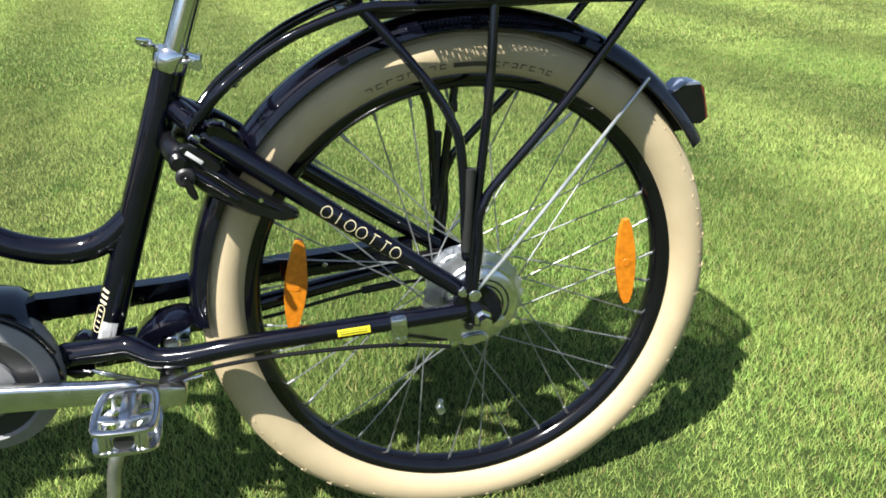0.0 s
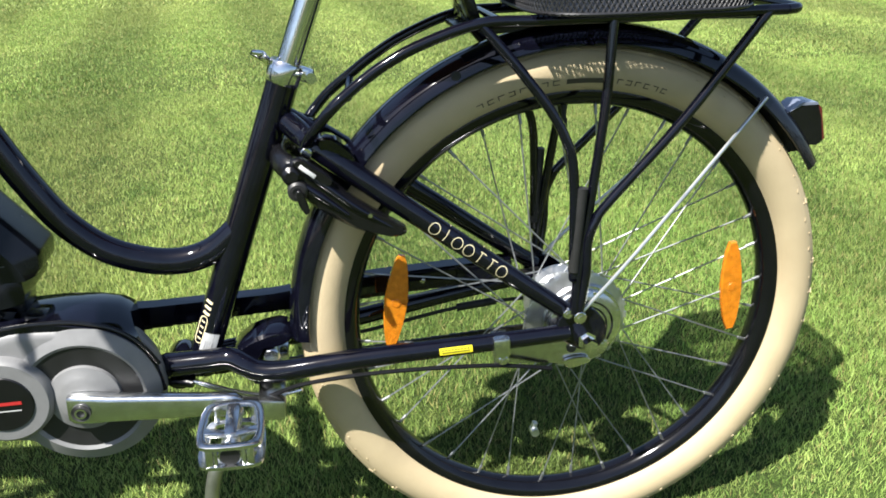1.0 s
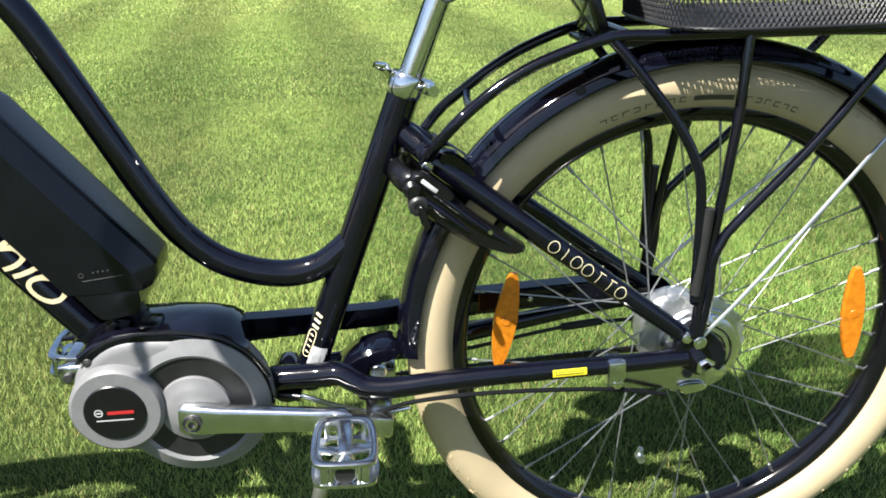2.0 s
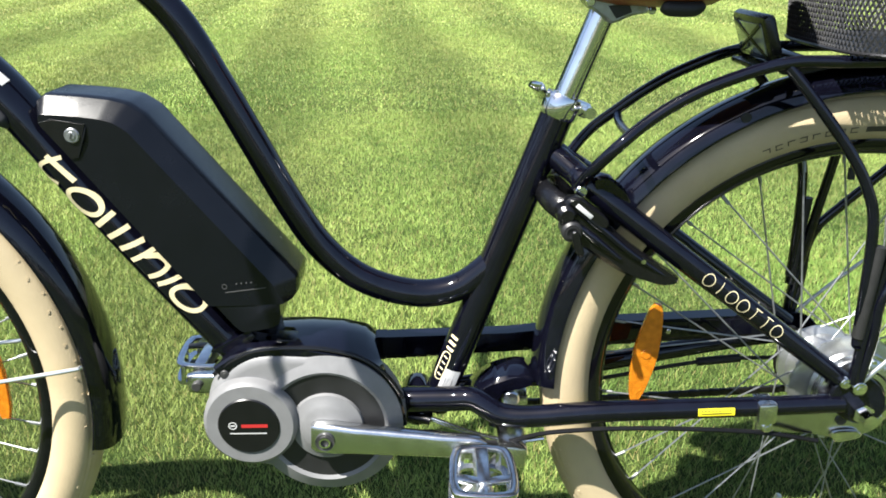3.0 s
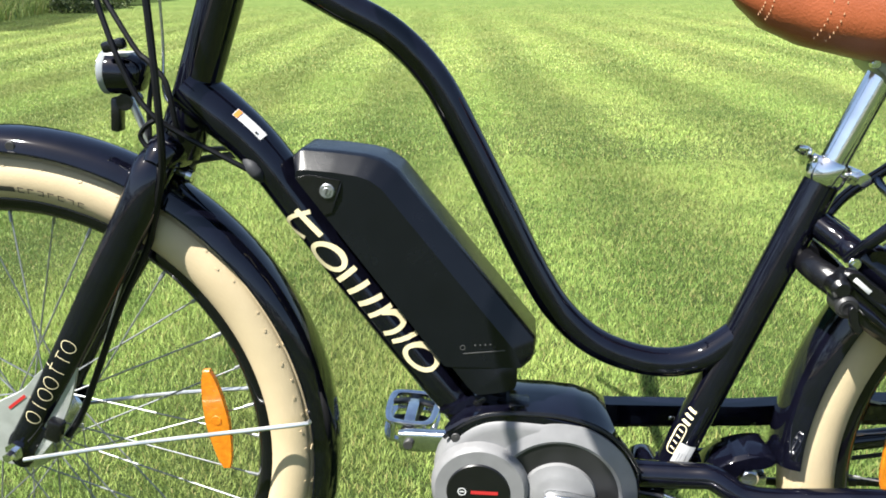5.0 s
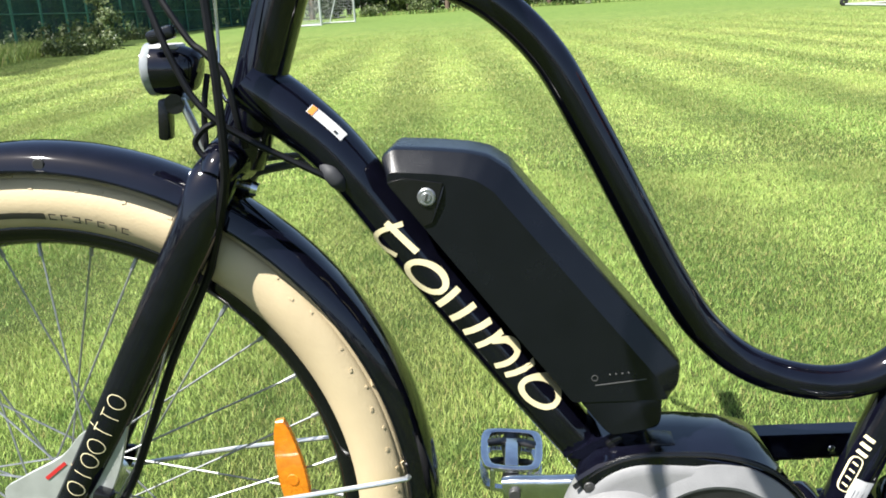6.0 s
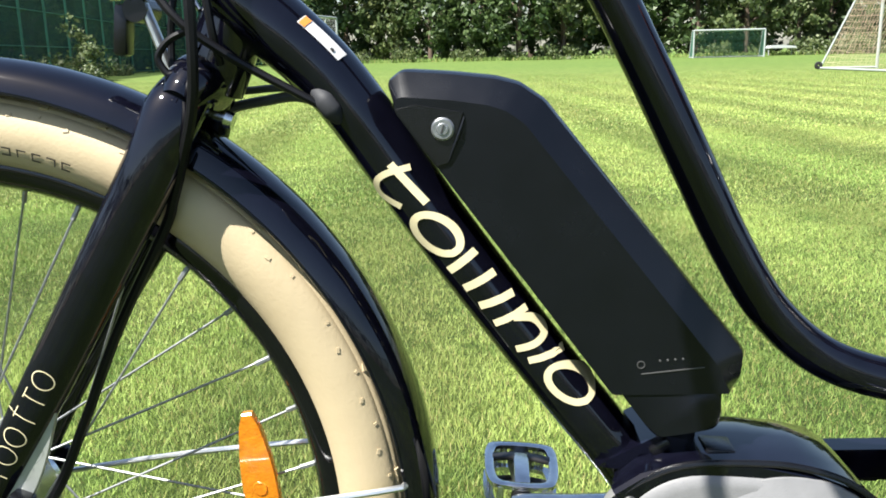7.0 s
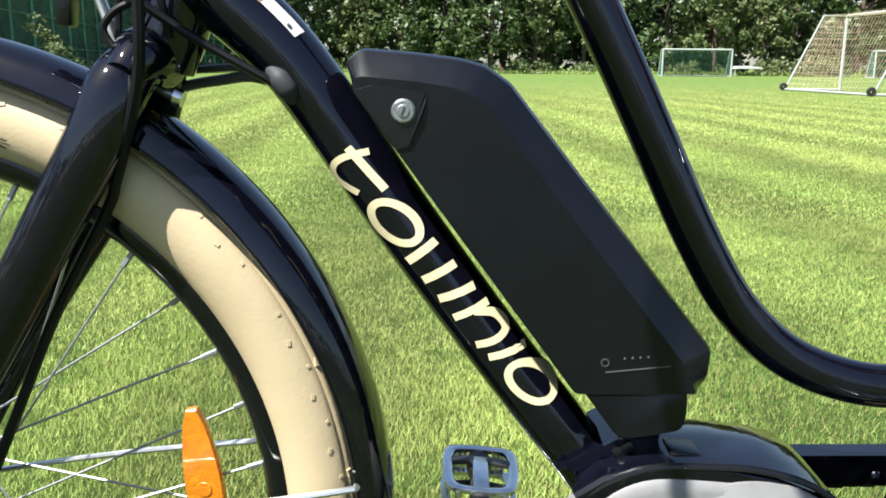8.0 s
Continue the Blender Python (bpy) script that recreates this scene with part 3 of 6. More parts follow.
bm = loft([[(x, y, z) for x, z in shrink(casing, d)] for y, d in ((-0.0640, 0.16), (-0.0625, 0.10), (-0.058, 0.045), (-0.050, 0.012), (-0.040, 0.0), (-0.020, 0.05), (0.020, 0.22), (0.050, 0.45))])
motor = part("motor", bm, GREY, bike, "grey mid-drive motor casing with a dark crank ring")
bm = lathe([(0.0, -0.0650), (0.048, -0.0650), (0.0520, -0.0610), (0.0535, -0.050), (0.0, -0.050)], -0.6745, -0.0120, -0.0165, 64)
part("badge_housing", bm, GREY, motor)
bm = disc(-0.6757, -0.0175, 0.0342, -0.0788, -0.070, 0.0012, 64)
badge = part("badge", bm, material("badge_black", (0.005, 0.005, 0.006), 0.30, vary=0.1, scale=60), motor, "round black badge with red and white print")
yb = -0.0794


def flat_at(y):
    return lambda s, q: Vector((s, y, q))


bm = stroke([(-0.6835, -0.0165), (-0.6545, -0.0165)], 0.0042, flat_at(yb), sub=1)
part("red_bar", bm, RED, badge)
bm = stroke([(-0.6965, -0.0258), (-0.6560, -0.0258)], 0.0015, flat_at(yb), sub=1)
stroke([(-0.6930 + 0.0042 * math.cos(a), -0.0160 + 0.0042 * math.sin(a)) for a in np.linspace(0, 5.5, 8)], 0.0012, flat_at(yb), bm, closed=True)
stroke([(-0.6955, -0.0160), (-0.6905, -0.0160)], 0.0016, flat_at(yb), bm, sub=1)
part("white_bar", bm, WHITE, badge)
bm = lathe([(0.0640, -0.0655), (0.0690, -0.0690), (0.0850, -0.0615), (0.0875, -0.050), (0.0640, -0.050)], CX, 0, CZ, 96)
part("crank_housing", bm, GREY, motor)
bm = lathe([(0.038, -0.0640), (0.0660, -0.0662), (0.0660, -0.052), (0.038, -0.052)], CX, 0, CZ, 72)
part("crank_ring", bm, DARK_GREY, motor, "recessed dark ring round the crank")
bm = lathe([(0.0, -0.074), (0.026, -0.074), (0.0295, -0.0715), (0.0400, -0.0680), (0.0415, -0.064), (0.0415, -0.052), (0.0, -0.052)], CX, 0, CZ, 72)
part("crank_boss", bm, GREY, motor)
for x, z in ((-0.5200, 0.0130), (-0.7010, 0.0380), (-0.580, -0.104)):
    screw(x, z, -0.0615, 0.0050, 0.012, motor, PRINT, "casing_screw")
# glossy black cover over the motor
cov_out = [(-0.714, 0.046), (-0.694, 0.0595), (-0.671, 0.0665), (-0.650, 0.0690), (-0.610, 0.0685), (-0.575, 0.0610), (-0.543, 0.0490), (-0.520, 0.030), (-0.506, 0.002), (-0.500, -0.030),
           (-0.506, -0.030), (-0.512, 0.000), (-0.524, 0.024), (-0.542, 0.042), (-0.570, 0.054), (-0.600, 0.060), (-0.640, 0.062), (-0.668, 0.058), (-0.690, 0.048), (-0.706, 0.034)]
cov_back = [(-0.706, 0.046), (-0.692, 0.0600), (-0.671, 0.0670), (-0.650, 0.0690), (-0.610, 0.0690), (-0.575, 0.0660), (-0.550, 0.0600), (-0.538, 0.0520), (-0.534, 0.010), (-0.533, -0.020),
            (-0.539, -0.020), (-0.541, 0.008), (-0.546, 0.044), (-0.556, 0.051), (-0.576, 0.057), (-0.600, 0.061), (-0.640, 0.061), (-0.668, 0.058), (-0.688, 0.048), (-0.700, 0.034)]


def cover_ring(y, back, d, dz):
    """The bridge's outline at a depth: it follows the motor in front and runs flat to an upright end behind."""
    ring = [(a[0] + (b[0] - a[0]) * back, a[1] + (b[1] - a[1]) * back) for a, b in zip(cov_out, cov_back)]
    return [(x, y, z - dz) for x, z in shrink(ring, d, (-0.60, 0.03))]


bm = loft([cover_ring(*v) for v in ((-0.060, 0.0, 0.020, 0.002), (-0.0575, 0.0, 0.006, 0.0), (-0.054, 0.05, 0.0, 0.0), (-0.035, 0.6, 0.0, 0.0), (-0.010, 1.0, 0.0, 0.0), (0.024, 1.0, 0.0, 0.001), (0.030, 1.0, 0.008, 0.003), (0.033, 1.0, 0.05, 0.010))])
part("motor_cover", bm, BLACK, motor, "glossy black motor bridge of the frame", angle=32)
part("cover_lip", sweep([(-0.714, -0.057, 0.036), (-0.690, -0.058, 0.0555), (-0.662, -0.0585, 0.0665), (-0.620, -0.0585, 0.0685), (-0.585, -0.0585, 0.0660), (-0.550, -0.0585, 0.0550), (-0.522, -0.0585, 0.0330), (-0.505, -0.0575, 0.004)],
                        0.0026, 8, 5), SATIN, motor)
part("cover_plug", box((-0.6340, -0.0300, 0.0672), (0.022, 0.026, 0.007), pose(0, 0, 0, 0, 3, 0), 0.002), SATIN, motor, "black rubber plug on the motor bridge")
part("battery_latch", box((-0.6760, -0.028, 0.0690), (0.016, 0.020, 0.008), pose(0, 0, 0, 0, -38, 0), 0.002), SATIN, bike)
part("down_tube_shoe", loft([[(-0.705, y, 0.050), (-0.690, y, 0.062), (-0.660, y, 0.066), (-0.655, y, 0.074), (-0.676, y, 0.078), (-0.722, y, 0.052)] for y in (-0.033, 0.033)]), BLACK, bike)


# cranks and pedals
def build_crank(side, ang, reach=1.0, y0=0.080):
    """A forged arm with a rounded boss at each end; ang: degrees in the wheel plane from the rear."""
    m = Matrix.Translation((CX, 0, CZ - 0.0045)) @ Matrix.Rotation(-radians(ang), 4, "Y")
    y0 *= side
    prof = [(-0.016, 0.0150, 0.006), (-0.010, 0.0185, 0.009), (0.010, 0.0185, 0.010), (0.030, 0.0165, 0.010), (0.080, 0.0150, 0.009), (0.130, 0.0135, 0.0085), (0.160, 0.0140, 0.008), (0.170, 0.0135, 0.0075), (0.178, 0.008 if side < 0 else 0.0120, 0.006)]
    polys = []
    for x, h, d in prof:
        x *= reach
        ring = []
        for k in range(16):
            a = 2 * math.pi * k / 16
            ring.append((x, y0 + side * x * 0.07 + d * math.copysign(abs(math.cos(a)) ** 0.45, math.cos(a)), h * math.copysign(abs(math.sin(a)) ** 0.45, math.sin(a))))
        polys.append(ring)
    bm = loft(polys)
    bmesh.ops.transform(bm, matrix=m, verts=bm.verts)
    crank = part("crank", bm, ALLOY, bike, "silver forged crank arm")
    bm = lathe([(0.0, y0 + side * 0.0115), (0.0085, y0 + side * 0.0115), (0.0105, y0 + side * 0.0130), (0.0105, y0 + side * 0.0040), (0.0, y0 + side * 0.0040)], CX, 0, CZ - 0.0045, 32)
    part("crank_bolt", bm, PRINT, crank)
    part("bolt_ring", lathe([(0.0045, y0 + side * 0.0145), (0.0065, y0 + side * 0.0145), (0.0065, y0 + side * 0.0100), (0.0045, y0 + side * 0.0100)], CX, 0, CZ - 0.0045, 24), CHROME, crank)
    return crank, m @ Vector((0.170 * reach, y0 + side * 0.019, 0))


def build_pedal(at, side, tilt, core_shade=None):
    """A cage pedal: two window frames, barrel, webs and an end plate; barrel and webs can be coloured as shaded."""
    root = Matrix.Translation(at) @ Matrix.Rotation(radians(tilt), 4, "Y")
    L, W, H = 0.064, 0.086, 0.0125
    o = side * (W / 2 + 0.012)
    n, f = o - side * W / 2, o + side * W / 2        # the end by the crank, the free end

    def piece(name, bm, parent, mat=ALLOY, label=""):
        bmesh.ops.transform(bm, matrix=root, verts=bm.verts)
        return part(name, bm, mat, parent, label)
    p = piece("pedal", sweep([(0, n, 0), (0, n + side * 0.020, 0), (0, o, 0), (0, f - side * 0.016, 0), (0, f - side * 0.003, 0)], [0.0105, 0.0085, 0.0085, 0.0120, 0.0125], 18, 3), bike, core_shade or ALLOY, "silver cast cage pedal with four windows")
    for z in (-H, H):
        k = side
        pts = [(-L / 2 + 0.012, n, z), (L / 2 - 0.012, n, z), (L / 2 - 0.002, n + k * 0.014, z), (L / 2 + 0.001, o, z), (L / 2, f - k * 0.012, z), (L / 2 - 0.010, f, z),
               (-L / 2 + 0.010, f, z), (-L / 2, f - k * 0.012, z), (-L / 2 - 0.001, o, z), (-L / 2 + 0.002, n + k * 0.014, z)]
        ring = round_outline([(x, y) for x, y, _ in pts], 3)
        bm = bmesh.new()
        t = math.copysign(0.0024, z)
        rows = [[bm.verts.new((x * g, o + (y - o) * h, zz)) for x, y in ring] for g, h, zz in ((1.06, 1.04, z - t), (1.06, 1.04, z + t * 0.6), (1.02, 1.01, z + t), (0.84, 0.88, z + t), (0.80, 0.85, z + t * 0.6), (0.80, 0.85, z - t))]
        for r0, r1 in zip(rows, rows[1:] + rows[:1]):
            for q in range(len(ring)):
                bm.faces.new((r0[q], r0[(q + 1) % len(ring)], r1[(q + 1) % len(ring)], r1[q]))
        piece("cage_frame", bm, p)
        for xs in (-1, 1):
            piece("cage_web", box((xs * 0.0185, o + k * 0.015, z), (0.029, 0.0115, 0.0044), pose(0, 0, 0, 0, 0, -k * xs * 16), 0.0014), p, core_shade or ALLOY)
        piece("cage_bridge", box((0, n + k * 0.034, z), (0.0145, 0.062, 0.0046), None, 0.0016), p)
    for xs in (-1, 1):
        piece("cage_post", box((xs * (L / 2 - 0.002), o + side * 0.004, 0), (0.0035, 0.020, 2 * H), None, 0.001), p)
        piece("cage_post", box((xs * (L / 2 - 0.011), f - side * 0.001, 0), (0.008, 0.0045, 2 * H), None, 0.001), p)
        piece("cage_post", box((xs * 0.0145, f - side * 0.001, 0), (0.004, 0.0045, 2 * H), None, 0.001), p)
        piece("cage_post", box((xs * (L / 2 - 0.012), n, 0), (0.006, 0.0045, 2 * H), None, 0.001), p)
    piece("pedal_axle", sweep([(0, 0, 0), (0, side * 0.014, 0)], 0.007, 14, 1), p, CHROME)
    piece("dust_cap", sweep([(0, f - side * 0.004, 0), (0, f - side * 0.0005, 0)], 0.0105, 18, 1), p, DARK_GREY)
    return p


_, atl = build_crank(-1, -3)
build_pedal(atl, -1, 2)
crr, atr = build_crank(1, 183.0, 1.08, 0.052)
# far pedal's barrel and webs coloured dark for the shade inside its cage
build_pedal(atr, 1, 4, DARK_GREY)
part("pedal_thread", disc(atr.x + 0.004, atr.z, 0.0062, atr.y - 0.0205, atr.y - 0.010, 0.0008, 20), PRINT, crr)

# fork
def LEG(s):
    k = 0.75 if s > 0 else 0.0   # the far blade bows in and forward below the rim
    return [(-1.0110, FY + s * 0.0200, 0.3350), (-1.0193, FY + s * 0.0370, 0.3184), (-1.0359, FY + s * 0.0450, 0.2800), (-1.0752 - 0.009 * k, FY + s * (0.0470 - 0.004 * k), 0.2127),
            (-1.1302 - 0.018 * k, FY + s * (0.0480 - 0.009 * k), 0.1194), (-1.1821 - 0.012 * k, FY + s * (0.0490 - 0.005 * k), 0.0365), (-1.2111, FY + s * 0.0500, -0.0050)]


LEG_R = [0.0190, 0.0208, 0.0203, 0.0195, 0.0180, 0.0152, 0.0122]
for s in (-1, 1):
    part("fork_leg", sweep(LEG(s), LEG_R, 20, 5, 0.64), BLACK, bike, "thick tapered black fork blade")
part("fork_crown", sweep([(-1.0150, FY - 0.040, 0.3239), (-1.0089, FY - 0.022, 0.3361), (-1.0068, FY, 0.3382), (-1.0089, FY + 0.022, 0.3361), (-1.0150, FY + 0.040, 0.3239)], [0.0125, 0.0205, 0.0235, 0.0205, 0.0125], 20, 5), BLACK, bike)
for s in (-1, 1):
    part("fork_end", plate(round_outline([(-1.1889, 0.0252), (-1.1704, 0.0211), (-1.1889, -0.0095), (-1.1991, -0.0279), (-1.2154, -0.0259), (-1.2216, -0.0054), (-1.2113, 0.0171)]), FY + s * 0.046, FY + s * 0.054, 0.001), BLACK, bike)
    part("axle_nut", sweep([(FX, FY + s * 0.052, FZ), (FX, FY + s * 0.062, FZ), (FX, FY + s * 0.0625, FZ), (FX, FY + s * 0.076, FZ)], [0.0115, 0.0115, 0.0060, 0.0055], 6, 1), CHROME, bike)


# mudguards
def build_guard(cx, cy, cz, r, a0, a1, label):
    prof = []
    n = 11
    for k in range(n):
        u = -1 + 2 * k / (n - 1)
        prof.append((r - 0.0215 * abs(u) ** 2.2, 0.0350 * math.sin(u * 1.45) / math.sin(1.45)))
    inner = [(q - 0.0022, y * 0.955) for q, y in prof[::-1]]
    g = part("mudguard", lathe(prof + inner, cx, cy, cz, 96, (a0, a1)), BLACK, bike, label)
    for s in (-1, 1):
        part("rolled_edge", lathe([(r - 0.0225 + 0.0016 * math.cos(a), s * 0.0342 + 0.0016 * math.sin(a)) for a in np.linspace(0, 2 * math.pi, 7)[:-1]], cx, cy, cz, 96, (a0, a1)), BLACK, g)
    return g


guard_r = build_guard(0.008, 0.0, 0.000, 0.3630, 30.5, 180.0, "glossy black rear mudguard")
guard_f = build_guard(FX + 0.0027, FY, -0.002, 0.3640, -12.0, 172.0, "glossy black front mudguard")
for cx, cz, cy, a, label in ((0.008, 0.000, 0.0, 116, ""), (FX, -0.002, FY, 84, "")):
    bm = disc(0, 0, 0.0055, -0.002, 0.002, 0.0008, 18)
    bmesh.ops.transform(bm, matrix=Matrix.Translation((cx + 0.3480 * math.cos(radians(a)), cy - 0.0325, cz + 0.3480 * math.sin(radians(a)))), verts=bm.verts)
    part("guard_bolt", bm, RUBBER, guard_r if cx > -1 else guard_f)
# stays of the mudguards
part("guard_stay", sweep([(-0.0105, -0.091, 0.0307), (0.060, -0.083, 0.102), (0.2154, -0.044, 0.2560), (0.222, -0.041, 0.262)], 0.0024, 8, 3), GALV, guard_r)
part("guard_stay", sweep([(-0.0105, 0.091, 0.0307), (0.060, 0.083, 0.102), (0.2154, 0.044, 0.2560), (0.222, 0.041, 0.262)], 0.0024, 8, 3), GALV, guard_r)
for s in (-1, 1):
    part("guard_stay", sweep([(-1.1930, FY + s * 0.068, -0.0095), (-1.0580, FY + s * 0.062, 0.0150), (-0.8840, FY + s * 0.050, 0.0385), (-0.8655, FY + s * 0.0440, 0.0410)], 0.0026, 8, 3), GALV, guard_f)

# rear carrier
RAIL = [(-0.3190, 0.2440), (-0.3080, 0.2640), (-0.2849, 0.2910), (-0.2560, 0.3150), (-0.2265, 0.3350), (-0.1870, 0.3540), (-0.1245, 0.3725), (-0.060, 0.3735), (0.10, 0.3735), (0.225, 0.3735)]
carrier = part("carrier", sweep([(0.225, -0.066, 0.3735), (0.240, -0.060, 0.3735), (0.246, -0.040, 0.3735), (0.246, 0.040, 0.3735), (0.240, 0.060, 0.3735), (0.225, 0.066, 0.3735)], 0.0060, 12, 5), BLACK, bike, "black tubular rear carrier")
for s in (-1, 1):
    ys = [0.046, 0.056, 0.066, 0.066, 0.066, 0.066, 0.066, 0.066, 0.066, 0.066] if s > 0 else [0.048, 0.065, 0.0765, 0.0680, 0.066, 0.066, 0.066, 0.066, 0.066, 0.066]
    drop = [0.0, 0.004, 0.008, 0.010, 0.009, 0.006, 0.002, 0.0, 0.0, 0.0] if s > 0 else [0.0, -0.002, -0.0035, -0.001, 0.0, 0.0, 0.0, 0.0, 0.0, 0.0]
    part("carrier_rail", sweep([(x, s * y, z - d) for (x, z), y, d in zip(RAIL, ys, drop)], 0.0062, 12, 5), BLACK, carrier)
    part("carrier_strut", sweep([(-0.1216, s * 0.066, 0.3690), (-0.100, s * 0.070, 0.345), (-0.0574, s * 0.078, 0.2913), (-0.0330, s * 0.083, 0.250), (-0.0215, s * 0.086, 0.205), (-0.0190, s * 0.088, 0.091), (-0.0190, s * 0.090, 0.080)], 0.0058, 12, 5), BLACK, carrier)
    part("carrier_strut", sweep([(0.0234, s * 0.066, 0.3700), (0.0135, s * 0.078, 0.267), (-0.0119, s * 0.088, 0.0904), (-0.0165, s * 0.091, 0.034)], 0.0058, 12, 4), BLACK, carrier)
    part("carrier_strut", sweep([(0.205, s * 0.066, 0.3720), (0.1925, s * 0.068, 0.3595), (0.1082, s * 0.079, 0.2598), (0.020, s * 0.087, 0.1690), (0.0061, s * 0.089, 0.1500), (-0.0030, s * 0.090, 0.1250), (-0.0040, s * 0.091, 0.085), (-0.0110, s * 0.091, 0.034)], 0.0058, 12, 5), BLACK, carrier)
    part("strut_sleeve", sweep([(-0.0190, s * 0.0885, 0.088), (-0.0120, s * 0.0885, 0.190)], 0.0067, 12, 1), RUBBER, carrier)
    screw(-0.0245, 0.0340, s * 0.0935 if s < 0 else 0.088, 0.0062, 0.007, carrier)
    screw(-0.0105, 0.0295, s * 0.0975 if s < 0 else 0.088, 0.0078, 0.010, carrier)
    screw(-0.3160, 0.2430, -0.060 if s < 0 else 0.052, 0.0062, 0.010, carrier)
for x in (-0.10, 0.02, 0.14):
    part("carrier_crossbar", sweep([(x, -0.066, 0.3735), (x, 0.066, 0.3735)], 0.0045, 10, 1), BLACK, carrier)
part("carrier_bridge", sweep([(-0.2700, -0.0725, 0.3065), (-0.2660, -0.045, 0.2985), (-0.2630, 0.0, 0.2955), (-0.2600, 0.040, 0.2960), (-0.2570, 0.064, 0.3010)], 0.0048, 10, 5), material("blued_steel", (0.10, 0.11, 0.14), 0.25, 0.9, vary=0.1, scale=60), carrier)
part("carrier_plate", box((0.02, 0, 0.3650), (0.33, 0.062, 0.006), None, 0.002), SATIN, carrier)
part("carrier_web", plate([(-0.125, 0.3680), (0.235, 0.3680), (0.235, 0.356), (0.05, 0.362), (-0.10, 0.352)], -0.003, 0.003, 0.0005), SATIN, carrier)
# spring clip pad, folded upright on the carrier's front end
pad_m = Matrix.Translation((-0.1310, 0, 0.3930)) @ pose(0, 0, 0, 0, -18.6, 0)
bm = box((0, 0, 0), (0.013, 0.094, 0.048), None, 0.005)
bmesh.ops.transform(bm, matrix=pad_m, verts=bm.verts)
pad = part("carrier_clip", bm, SATIN, carrier, "black pad of the carrier's clip")
bm = box((-0.0068, 0, 0), (0.002, 0.074, 0.032), None, 0.0008)
bmesh.ops.transform(bm, matrix=pad_m, verts=bm.verts)
part("clip_lens", bm, material("grey_lens", (0.22, 0.25, 0.24), 0.15, coat=1.0), pad)
for turn in (-24, 24):
    bm = box((-0.0080, 0, 0), (0.0016, 0.080, 0.005), pose(0, 0, 0, turn, 0, 0), 0.0005)
    bmesh.ops.transform(bm, matrix=pad_m, verts=bm.verts)
    part("lens_rib", bm, SATIN, pad)

# tail lamp on the rear mudguard
bm = loft([[(x - 0.010, y, z) for x, z in ((0.284, 0.2425), (0.300, 0.2530), (0.322, 0.2520), (0.329, 0.2350), (0.335, 0.2050), (0.328, 0.1990), (0.312, 0.2005), (0.302, 0.2150))] for y in (-0.017, -0.014, 0.014, 0.017)])
lamp = part("tail_lamp", bm, SATIN, bike, "small black rear lamp on the mudguard")
part("lamp_lens", loft([[(x - 0.010, y, z) for x, z in ((0.3235, 0.2510), (0.3290, 0.2460), (0.3380, 0.2070), (0.3350, 0.2030), (0.3290, 0.2350))] for y in (-0.016, 0.016)]), material("smoked_red_lens", (0.10, 0.012, 0.015), 0.1, coat=1.0), lamp)
part("lamp_cap", loft([[(x - 0.010, y, z) for x, z in ((0.2860, 0.2440), (0.3000, 0.2545), (0.3210, 0.2540), (0.3235, 0.2510), (0.3000, 0.2510))] for y in (-0.0175, 0.0175)]), material("pale_lamp_cap", (0.16, 0.18, 0.24), 0.2, coat=1.0), lamp)


